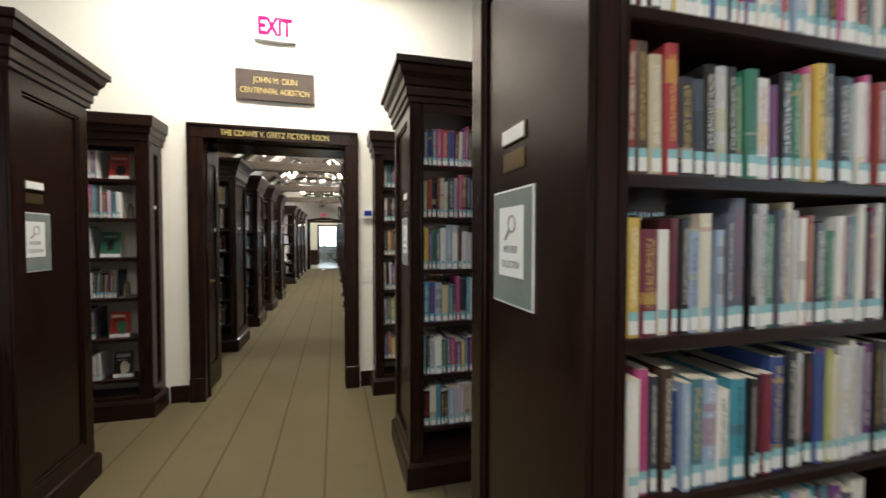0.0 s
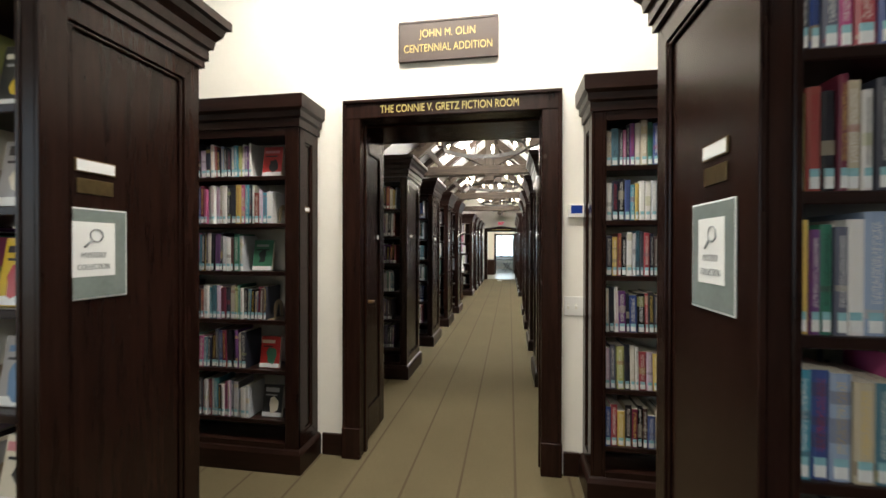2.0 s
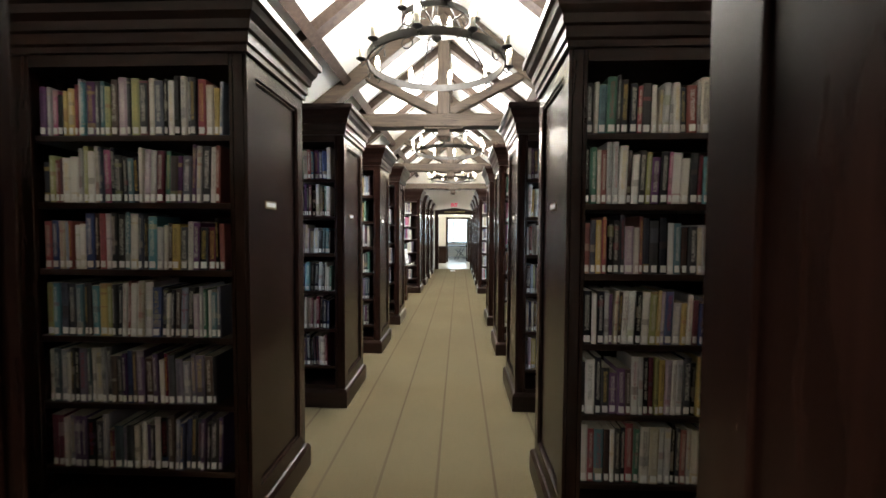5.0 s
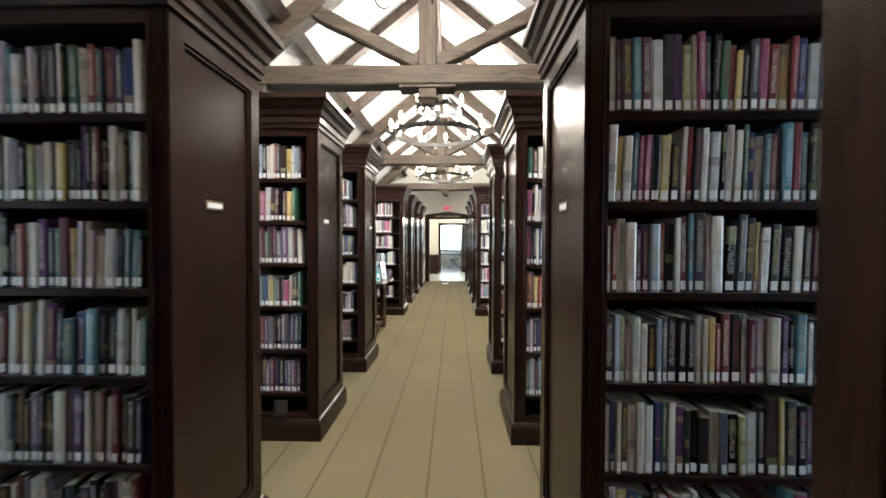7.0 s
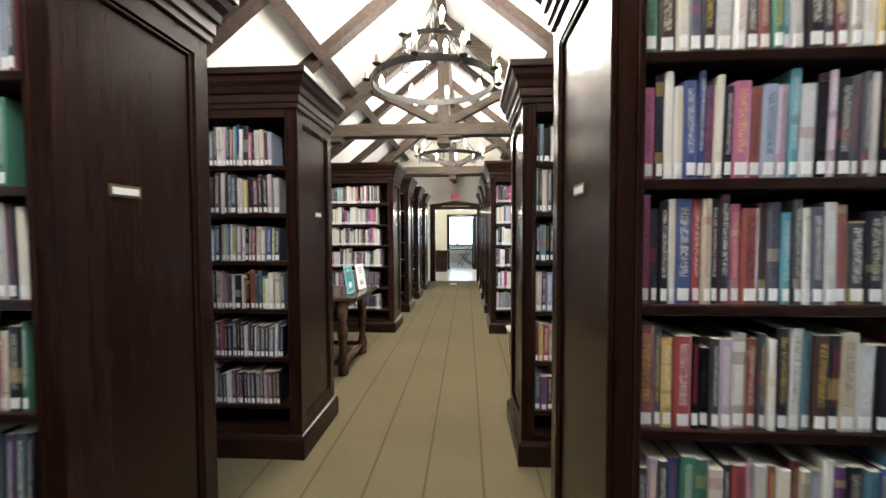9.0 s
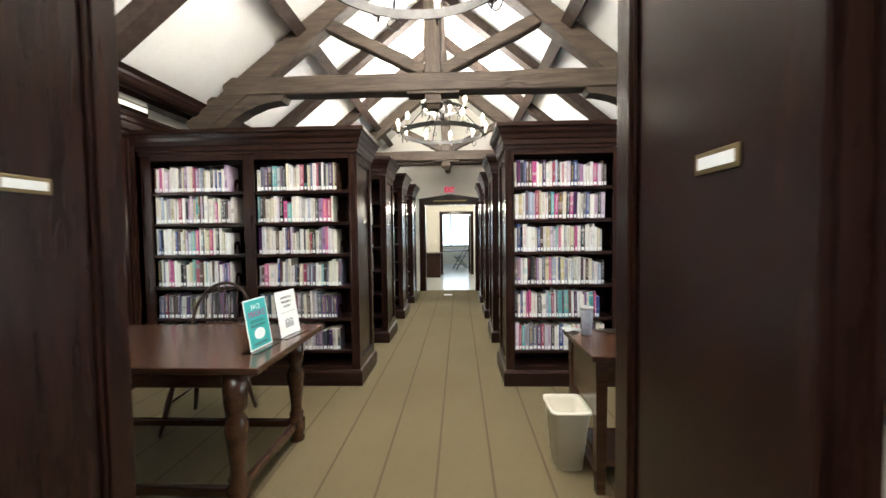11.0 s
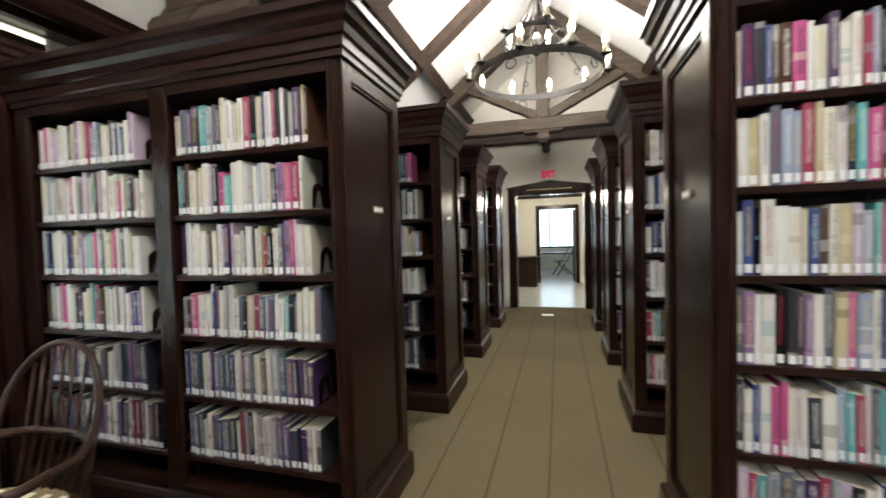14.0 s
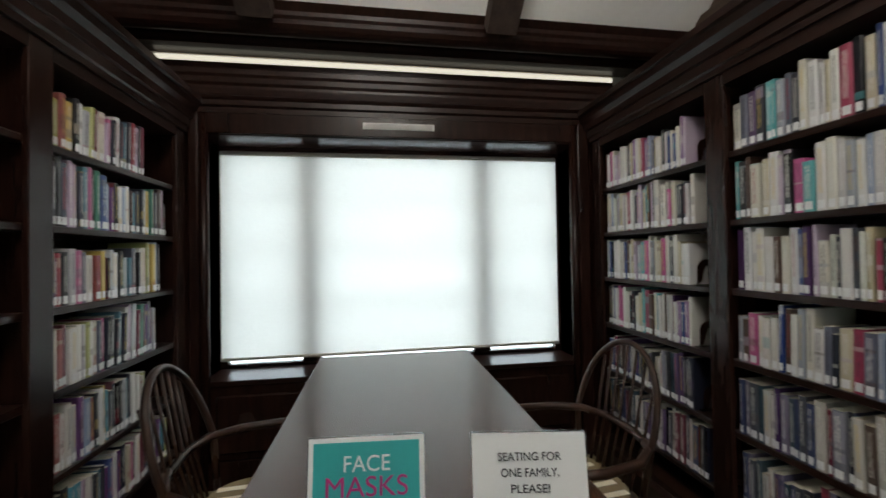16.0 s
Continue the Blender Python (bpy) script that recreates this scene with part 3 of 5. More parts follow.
LABEL_AT = ((0.30, 0.29, 0.30, 0.215, 0.30, 0.29, 0.31, 0.30), (0.235, 0.265, 0.22, 0.36, 0.335, 0.25, 0.27, 0.24))   # along the case ends


def build_fiction_cases():
    rng = random.Random(11)
    case, spans = build_case("bookcase", CASE_L, CASE_D, 2, "tall dark-stained wooden double-sided bookcase with moulded cornice, full of books", "bookcases along the aisle")
    first = True
    for rows in (ROWS_A, ROWS_M):
        for r, y in enumerate(rows):
            for side in (-1, 1):
                m = place_of(side, y, AL, AR)
                if first:
                    case.matrix_basis, first = m, False
                else:
                    copy_thing(case, m)
                near = -1 if side > 0 else 1
                bay_near = lambda b, k: False
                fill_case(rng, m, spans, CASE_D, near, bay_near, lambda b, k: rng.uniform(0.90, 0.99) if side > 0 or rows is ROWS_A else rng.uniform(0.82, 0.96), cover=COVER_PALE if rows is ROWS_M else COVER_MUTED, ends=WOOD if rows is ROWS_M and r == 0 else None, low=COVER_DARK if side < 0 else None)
                if rows is ROWS_A and r == 3:
                    fill_case(rng, m, spans, CASE_D, -near, lambda b, k: False, lambda b, k: rng.uniform(0.7, 0.98))
                lx = AL - 0.0155 if side < 0 else AR + 0.0155
                label_plate(pose(lx, y + LABEL_AT[side < 0][rows.index(y) + (4 if rows is ROWS_M else 0)], 1.472, 0, 0, 90 if side < 0 else -90))


# ---- the setting ----
def wall_with_holes(name, label, axis, at, thick, u0, u1, z0, z1, holes, mat):
    """A wall along x (axis 'x') or y whose near face is at 'at'; holes (u0, u1, z0, z1) go right through."""
    us = sorted({u0, u1, *[h[0] for h in holes], *[h[1] for h in holes]})
    zs = sorted({z0, z1, *[h[2] for h in holes], *[h[3] for h in holes]})
    bm = bmesh.new()
    for ua, ub in zip(us, us[1:]):
        run = None
        for za, zb in zip(zs, zs[1:]):
            solid = not any(h[0] <= ua and ub <= h[1] and h[2] <= za and zb <= h[3] for h in holes)
            if solid:
                run = (run[0], zb) if run else (za, zb)
            if run and (not solid or zb == zs[-1]):
                if axis == "x":
                    box(bm, ua, ub, at, at + thick, *run)
                else:
                    box(bm, at, at + thick, ua, ub, *run)
                run = None
    bmesh.ops.remove_doubles(bm, verts=bm.verts, dist=0.0001)
    return structure(name, bm, mat, label, "wall")


DX0, DX1, DOOR_H = -0.735, 0.395, 2.175      # clear opening of the doorway
LEAF_L, LEAF_R = -0.765, 0.445               # faces of the two leaves, folded back
WIN_Z0, WIN_Z1 = 0.62, 2.08
BAY_Y0, BAY_Y1 = 12.70, 15.06
EAST_Z0 = 0.22                               # sill of the east bay
ALCOVES = [(8.50, 9.17), (9.90, 10.57), (11.30, 11.98), (15.81, 16.48), (17.22, 17.89), (18.62, 19.30)]


def build_setting():
    structure("floor", boxed(-4.6, 4.2, -1.0, END_Y + 0.1, -0.12, 0.0), CARPET, "beige carpet with narrow brown stripes along the aisle", "floor")
    structure("floor_hall", boxed(-2.6, 2.4, END_Y + 0.1, 30.0, -0.12, 0.0), TILE_LIGHT, "pale polished stone floor of the hall", "floor")
    # first room
    wall_with_holes("wall_doorway", "cream plaster wall with the doorway to the fiction room", "x", DOOR_Y, DOOR_Y2 - DOOR_Y, -4.6, 4.2, 0, 4.6, [(LEAF_L - 0.065, LEAF_R + 0.065, -1, DOOR_H + 0.02)], PLASTER)
    # the side openings are unseen, added to let the side fill lamps in
    wall_with_holes("wall_west_entry", "cream plaster side wall of the entry room", "y", -4.6, 0.25, -1.0, DOOR_Y, 0, 3.7, [(0.2, 1.8, 0.9, 2.8), (2.6, 4.2, 0.9, 2.8)], PLASTER)
    wall_with_holes("wall_east_entry", "cream plaster side wall of the entry room", "y", 3.95, 0.25, -1.0, DOOR_Y, 0, 3.7, [(0.2, 1.8, 0.9, 2.8), (2.6, 4.2, 0.9, 2.8)], PLASTER)
    structure("wall_south", boxed(-4.6, 4.2, -1.25, -1.0, 0, 3.7), PLASTER, "cream plaster wall behind the entry", "wall")
    structure("ceiling_entry", boxed(-4.6, 4.2, -1.25, DOOR_Y, 3.7, 3.85), ROOF_PLASTER, "white plaster ceiling of the entry room", "ceiling")
    # fiction room
    holes = [(a, b, WIN_Z0, WIN_Z1) for a, b in ALCOVES]
    wall_with_holes("wall_west", "dark panelled side wall with windows between the bookcases", "y", XW - 0.40, 0.40, DOOR_Y2, END_Y, 0, 2.44, holes + [(BAY_Y0, BAY_Y1, WIN_Z0, WIN_Z1)], WOOD)
    wall_with_holes("wall_east", "dark panelled side wall with windows between the bookcases", "y", XE, 0.40, DOOR_Y2, END_Y, 0, 2.44, holes + [(BAY_Y0, BAY_Y1, EAST_Z0, WIN_Z1)], WOOD)
    for s, name in ((-1, "frieze_west"), (1, "frieze_east")):
        x = XW if s < 0 else XE
        a, b = sorted((x, x + s * 0.4))
        structure(name, boxed(a, b, DOOR_Y2, END_Y, 2.44, 4.75), PLASTER, "narrow band of cream plaster above the panelling", "wall")
    wall_with_holes("wall_end", "cream plaster end wall with an arched doorway", "x", END_Y, 0.22, -3.3, 2.95, 0, 4.75, [(-0.74, 0.45, -1, 2.02)], PLASTER)
    # baseboard and trim
    for a, b in ((-1.0, DX0 - 0.13), (DX1 + 0.13, 0.62)):
        structure("baseboard", boxed(a, b, DOOR_Y - 0.018, DOOR_Y, 0, 0.14, bevel=0.003), WOOD_H, "dark wooden skirting board", "baseboard")


def roof_z(x):
    return EAVE_Z + (EAVE_W - abs(x - CX)) * SLOPE


def build_roof():
    bm = bmesh.new()
    for s in (-1, 1):
        for y0, y1 in ((DOOR_Y2, END_Y),):
            e, r = CX + s * (EAVE_W + 0.10), CX
            ze, zr = roof_z(e), roof_z(r)
            for a, b in (((e, ze), (r, zr)),):
                vs = [bm.verts.new(p) for p in ((a[0], y0, a[1]), (b[0], y0, b[1]), (b[0], y1, b[1]), (a[0], y1, a[1]))]
                vt = [bm.verts.new(v.co + Vector((0, 0, 0.15))) for v in vs]
                bm.faces.new(vs)
                bm.faces.new(vt)
                for i in range(4):
                    bm.faces.new((vs[i], vs[(i + 1) % 4], vt[(i + 1) % 4], vt[i]))
    structure("ceiling", bm, ROOF_PLASTER, "steep white plaster ceiling between dark rafters", "ceiling")
    slant = math.atan(SLOPE)
    bm = bmesh.new()

    def along(s, u, lo):
        """A place u metres up the slope from the eave, lo metres below the plaster."""
        return CX + s * (EAVE_W - u * math.cos(slant)) - s * lo * math.sin(slant), EAVE_Z + u * math.sin(slant) - lo * math.cos(slant)

    top = EAVE_W / math.cos(slant)
    for k, yt in enumerate(TRUSS_Y + (23.5,)):
        prev = TRUSS_Y[k - 1] if k else TRUSS_Y[0] - 3.95
        step = (yt - prev) / 3
        for j in range(1, 3):
            y = prev + j * step
            if not DOOR_Y2 + 0.1 < y < END_Y - 0.1:
                continue
            for s in (-1, 1):
                prism(bm, ((y - 0.085, -0.01), (y + 0.085, -0.01), (y + 0.085, 0.11), (y - 0.085, 0.11)), (-0.05, top), lambda u, v, d, s=s: (along(s, d, v)[0], u, along(s, d, v)[1]))
    for u in (1.22,):
        for s in (-1, 1):
            prism(bm, ((u - 0.06, 0.0), (u + 0.06, 0.0), (u + 0.06, 0.13), (u - 0.06, 0.13)), (DOOR_Y2, END_Y), lambda a, b, d, s=s: (along(s, a, b)[0], d, along(s, a, b)[1]))
    box(bm, CX - 0.05, CX + 0.05, DOOR_Y2, END_Y, roof_z(CX) - 0.24, roof_z(CX) - 0.02)
    structure("rafters", bm, BEAM_Y, "dark rough-sawn oak rafters and purlins under the plaster", "rafters")
    # wall plates with their round mouldings
    for s, name in ((-1, "wall_plate_west"), (1, "wall_plate_east")):
        bm = bmesh.new()
        w = XW if s < 0 else XE
        e = CX + s * (EAVE_W - 0.02)
        pts = [(e + s * 0.02, 2.84), (e + s * 0.02, 2.70), (e + s * 0.05, 2.665), (e + s * 0.05, 2.64)]
        for i in range(9):
            a = math.pi * i / 8
            pts.append((e + s * (0.125 - 0.065 * math.cos(a)), 2.625 - 0.06 * math.sin(a)))
        pts += [(e + s * 0.205, 2.605), (e + s * 0.205, 2.585), (e + s * 0.225, 2.57), (e + s * 0.225, 2.55), (w - s * 0.10, 2.55), (w - s * 0.10, 2.555), (w + s * 0.01, 2.56), (w + s * 0.01, 2.84)]
        prism(bm, pts, (DOOR_Y2, END_Y), lambda u, v, d: (u, d, v))
        structure(name, bm, WOOD_H, "dark moulded wall plate under the roof", "trim")
    # crown moulding over the windows
    for s, name in ((-1, "crown_moulding_west"), (1, "crown_moulding_east")):
        bm = bmesh.new()
        w = XW if s < 0 else XE
        low = ((0.0, 2.205), (0.035, 2.205), (0.035, 2.235), (0.05, 2.245), (0.05, 2.275), (0.062, 2.285), (0.066, 2.2945), (0.0, 2.2945))
        high = ((0.0, 2.296), (0.066, 2.296), (0.072, 2.335), (0.072, 2.35), (0.084, 2.365), (0.086, 2.395), (0.096, 2.41), (0.096, 2.44), (0.0, 2.45))
        prism(bm, [(w - s * o, z) for o, z in low], (12.66, 15.13), lambda u, v, d: (u, d, v))
        prism(bm, [(w - s * o, z) for o, z in high], (DOOR_Y2, END_Y), lambda u, v, d: (u, d, v))
        structure(name, bm, WOOD_H, "stepped dark wooden crown moulding above the window", "trim")


def beam_between(bm, a, b, w, h, rough=0.0, seed=0):
    """A squared timber from a to b in the x-z plane, w thick along y and h deep."""
    a, b = Vector(a), Vector(b)
    t = (b - a).normalized()
    up = Vector((-t.z, 0, t.x))
    if up.z < 0:
        up = -up
    rng = random.Random(seed)
    n = 9
    rings = []
    for i in range(n + 1):
        p = a.lerp(b, i / n)
        j = lambda: rng.uniform(-rough, rough)
        c = 0.012
        hw, hh = w / 2 + j(), h / 2 + j()
        rings.append([bm.verts.new(p + Vector((0, v, 0)) + up * q) for v, q in ((-hw, -hh + c), (-hw + c, -hh), (hw - c, -hh), (hw, -hh + c), (hw, hh - c), (hw - c, hh), (-hw + c, hh), (-hw, hh - c))])
    for r, q in zip(rings, rings[1:]):
        for i in range(8):
            bm.faces.new((r[i], r[(i + 1) % 8], q[(i + 1) % 8], q[i]))
    bm.faces.new(rings[0][::-1])
    bm.faces.new(rings[-1])


def build_truss(y, seed):
    ob = empty("roof_truss", "rough grey-brown oak roof truss with king post and curved brackets", "roof truss", "roof trusses")
    ob.location = (CX, y, 0)

    def timber(name, a, b, w, h, mat=BEAM):
        bm = bmesh.new()
        beam_between(bm, a, b, w, h, 0.006, seed)
        part(name, bm, mat, ob)

    slant = math.atan(SLOPE)
    zr = roof_z(CX)
    timber("tie_beam", (-2.12, 0, 2.855), (2.12, 0, 2.855), 0.20, 0.18)
    timber("king_post", (0, 0, 2.90), (0, 0, zr - 0.1), 0.17, 0.17, BEAM_V)
    for s in (-1, 1):
        off = Vector((-s * math.sin(slant), 0, -math.cos(slant))) * 0.13
        a = Vector((s * 2.55, 0, roof_z(CX + s * 2.55))) + off
        b = Vector((0, 0, zr)) + off
        timber("principal_rafter", a, b, 0.19, 0.20)
        timber("strut", (s * 0.09, 0, 2.98), (s * 1.05, 0, roof_z(CX + s * 1.05) - 0.26), 0.13, 0.12)
        bm = bmesh.new()
        arc = []
        for u, v in ((1.50, 2.766), (1.53, 2.705), (1.62, 2.70), (1.75, 2.672), (1.90, 2.61), (2.03, 2.53), (2.15, 2.43), (2.24, 2.325)):
            arc.append((s * u, v))
        outline = arc + [(s * 2.30, 2.325), (s * 2.30, 2.76)]
        prism(bm, outline, (-0.085, 0.085), lambda u, v, d: (u, d, v))
        part("curved_bracket", bm, BEAM, ob)
    bm = bmesh.new()
    box(bm, -0.26, 0.26, -0.098, 0.098, 2.738, 2.764, bevel=0.004)
    stepped(bm, -0.08, 0.08, -0.08, 0.08, ((0.0, 2.737), (0.0, 2.672), (0.012, 2.664), (0.012, 2.648), (-0.004, 2.640), (-0.030, 2.600)))
    part("pendant_boss", bm, BEAM_V, ob)


def build_chandelier(y, seed):
    ob = empty("chandelier", "black wrought-iron ring chandelier with lit candle bulbs hanging from the roof", "chandelier", "chandeliers over the aisle")
    ob.location = (CX + 0.01, y, 0)
    rng = random.Random(seed)

    def ring(name, r, z, h):
        bm = bmesh.new()
        n = 48
        for i in range(n):
            a0, a1 = 2 * math.pi * i / n, 2 * math.pi * (i + 1) / n
            q = []
            for rr in (r - 0.006, r + 0.006):
                for a in (a0, a1):
                    for zz in (z, z + h):
                        q.append((rr * math.cos(a), rr * math.sin(a), zz))
            v = [bm.verts.new(p) for p in q]
            for f in ((0, 1, 3, 2), (4, 6, 7, 5), (1, 5, 7, 3), (0, 2, 6, 4)):
                bm.faces.new([v[k] for k in f])
        bmesh.ops.remove_doubles(bm, verts=bm.verts, dist=0.0001)
        part(name, bm, IRON, ob)

    ring("lower_ring", 0.60, 2.80, 0.062)
    ring("upper_ring", 0.30, 3.17, 0.045)
    bm = bmesh.new()
    tube(bm, [(0, 0, 3.10), (0, 0, roof_z(CX) - 0.24)], 0.012, 6)
    lathe(bm, [(0.01, 3.02), (0.045, 3.05), (0.03, 3.10), (0.05, 3.16), (0.02, 3.24)], seg=10)
    part("stem", bm, IRON, ob)
    for k in range(5):
        a = 2 * math.pi * (k + 0.5) / 5
        bm = bmesh.new()
        c, s = math.cos(a), math.sin(a)
        tube(bm, [(0.60 * c, 0.60 * s, 2.86), (0.47 * c, 0.47 * s, 2.99), (0.30 * c, 0.30 * s, 3.17), (0.10 * c, 0.10 * s, 3.42), (0.0, 0.0, 3.62)], 0.007, 6)
        part("stay_rod", bm, IRON, ob)
        bm = bmesh.new()
        loop = [(0.60 * c + 0.045 * math.cos(q) * -s, 0.60 * s + 0.045 * math.cos(q) * c, 2.755 + 0.04 * math.sin(q)) for q in [2 * math.pi * i / 12 for i in range(12)]]
        tube(bm, loop, 0.005, 6, closed=True)
        part("iron_scroll", bm, IRON, ob)
        for rr, zz, size in ((0.30, 3.11, 0.034), (0.46, 2.93, 0.028)):
            bm = bmesh.new()
            loop = [(rr * c + size * math.cos(q) * -s, rr * s + size * math.cos(q) * c, zz + size * math.sin(q)) for q in [2 * math.pi * i / 12 for i in range(12)]]
            tube(bm, loop, 0.0045, 6, closed=True)
            part("iron_loop", bm, IRON, ob)
        bm = bmesh.new()
        tube(bm, [(0.30 * c, 0.30 * s, 3.18), (0.06 * c, 0.06 * s, 3.12)], 0.007, 6)
        part("spoke", bm, IRON, ob)
    spots = [(0.655, 2.80, 2 * math.pi * (k + 0.25) / 10) for k in range(10)] + [(0.34, 3.17, 2 * math.pi * k / 5) for k in range(5)]
    for r, z, a in spots:
        c, s = math.cos(a), math.sin(a)
        bm = bmesh.new()
        tube(bm, [((r - 0.06) * c, (r - 0.06) * s, z + 0.02), ((r - 0.01) * c, (r - 0.01) * s, z - 0.02), (r * c, r * s, z + 0.03)], 0.006, 6)
        m = Matrix.Translation((r * c, r * s, z + 0.03))
        lathe(bm, [(0.012, -0.01), (0.040, 0.008), (0.042, 0.014), (0.012, 0.012)], m, 10)
        arm = part("candle_arm", bm, IRON, ob)
        bm = bmesh.new()
        lathe(bm, [(0.021, 0.0), (0.021, 0.085), (0.010, 0.09)], Matrix.Translation((r * c, r * s, z + 0.043)), 10)
        part("candle_sleeve", bm, CANDLE, arm)
        bm = bmesh.new()
        lathe(bm, [(0.011, 0.0), (0.024, 0.020), (0.025, 0.040), (0.016, 0.074), (0.004, 0.102)], Matrix.Translation((r * c, r * s, z + 0.133)), 8)
        part("bulb", bm, BULB, arm)
    point_lamp("chandelier_light", (CX + 0.01, y, 3.40), CHANDELIER_WATTS, WARM, 0.42)


# ---- doorways ----
def casing(name, x0, x1, z1, y, out, label, width=0.115, peak=0.0):
    """Door casing round an opening on a wall face at y that looks to out (-1 or 1)."""
    bm = bmesh.new()
    f = lambda d: sorted((y, y + out * d))
    for a, b in ((x0 - width, x0), (x1, x1 + width)):
        box(bm, a, b, *f(0.030), 0, z1, bevel=0.004)
        inner = (a, a + 0.022) if a < x0 else (b - 0.022, b)
        box(bm, *inner, *f(0.045), 0, z1 + width - 0.022, bevel=0.004)
        box(bm, a - 0.004, b + 0.004, *f(0.048), 0, 0.20, bevel=0.004)
    if peak:
        y0, y1 = f(0.035)
        mid = (x0 + x1) / 2
        prism(bm, ((x0 - width, z1), (mid, z1 + 0.0), (x1 + width, z1), (x1 + width, z1 + width), (mid, z1 + width + peak), (x0 - width, z1 + width)), (y0, y1), lambda u, v, d: (u, d, v))
        y0, y1 = f(0.055)
        prism(bm, ((x0 - width - 0.02, z1 + width - 0.03), (mid, z1 + width + peak - 0.03), (x1 + width + 0.02, z1 + width - 0.03), (x1 + width + 0.02, z1 + width), (mid, z1 + width + peak), (x0 - width - 0.02, z1 + width)), (y0, y1), lambda u, v, d: (u, d, v))
    else:
        box(bm, x0 - width, x1 + width, *f(0.030), z1, z1 + width, bevel=0.004)
        box(bm, x0 - width, x1 + width, *f(0.045), z1 + width - 0.022, z1 + width, bevel=0.004)
    return structure(name, bm, WOOD, label, "door casing")


def panel_leaf(parent, w, h, t, name="door_leaf"):
    """A framed door leaf: x from 0 to w, thickness t along y."""
    bm = bmesh.new()
    box(bm, 0, w, 0.010, t - 0.010, 0, h)
    s = 0.105
    for y0, y1 in ((0, 0.0105), (t - 0.0105, t)):
        for p in ((0, s, 0, h), (w - s, w, 0, h), (s, w - s, 0, 0.22), (s, w - s, h - 0.14, h)):
            box(bm, p[0], p[1], y0, y1, p[2], p[3], bevel=0.003)
    return part(name, bm, WOOD, parent)


def build_doorway():
    bm = bmesh.new()
    for x, inner, face in ((LEAF_L - 0.065, DX0, LEAF_L), (LEAF_R + 0.065, DX1, LEAF_R)):
        out = 1 if x < 0 else -1
        box(bm, *sorted((x, x + out * 0.018)), 6.396, DOOR_Y2, 0, DOOR_H)
        box(bm, *sorted((x, inner)), DOOR_Y, 6.395, 0, DOOR_H, bevel=0.003)
        box(bm, *sorted((inner, inner + out * 0.010)), DOOR_Y + 0.055, 6.39, 0, DOOR_H - 0.012, bevel=0.002)
    box(bm, LEAF_L - 0.065, LEAF_R + 0.065, DOOR_Y, DOOR_Y2, DOOR_H, DOOR_H + 0.02)
    box(bm, LEAF_L - 0.04, LEAF_R + 0.04, 6.44, 6.84, DOOR_H - 0.012, DOOR_H, bevel=0.003)
    structure("door_lining", bm, WOOD, "dark wooden lining of the deep doorway", "door lining")
    casing("door_casing", DX0, DX1, DOOR_H, DOOR_Y, -1, "dark wooden door casing with gilt lettering on its head")
    casing("door_casing_inner", LEAF_L - 0.03, LEAF_R + 0.03, DOOR_H, DOOR_Y2, 1, "dark wooden door casing on the fiction room side")
    lettering("door_lettering", "THE CONNIE V. GRETZ FICTION ROOM", 0.068, pose((DX0 + DX1) / 2, DOOR_Y - 0.0315, DOOR_H + 0.048, 90, 0, 0), GOLD, None, 0.86)
    tagged(bpy.context.scene.objects["door_lettering"], "gilt capital lettering on the dark door head", "lettering")
    # the two leaves, folded back into the room
    for s, x in ((1, LEAF_L), (-1, LEAF_R)):
        ob = empty("door_1" if s > 0 else "door_2", "dark panelled wooden door leaf standing open in the doorway", "door", kind="structure")
        panel_leaf(ob, 0.46, 2.14, 0.042)
        if s > 0:
            bm = bmesh.new()
            box(bm, 0.02, 0.075, -0.004, 0.0, 0.91, 1.03, bevel=0.001)
            hnd = part("handle_plate", bm, BRASS, ob, "aged brass lock plate")
            bm = bmesh.new()
            lathe(bm, [(0.011, 0.0), (0.011, 0.045)], pose(0.045, -0.004, 0.975, 90, 0, 0), 10)
            tube(bm, [(0.045, -0.046, 0.975), (0.07, -0.045, 0.976), (0.098, -0.040, 0.973)], [0.009, 0.008, 0.007], 8)
            part("lever", bm, BRASS, hnd, "short brass lever handle")
            part("card_plate", boxed(0.288, 0.322, -0.0035, -0.0005, 1.405, 1.435), WHITE, ob, "small white card on the leaf")
            bm = bmesh.new()
            box(bm, 0.022, 0.072, -0.004, 0.0, 1.07, 1.165, bevel=0.001)
            lathe(bm, [(0.014, 0.0), (0.012, 0.012)], pose(0.046, -0.004, 1.115, 90, 0, 0), 10)
            part("deadbolt", bm, BRASS, ob, "aged brass deadbolt plate")
        ob.matrix_basis = pose(x, 6.405, 0.008, 0, 0, 90) if s > 0 else pose(x, 6.865, 0.008, 0, 0, -90)


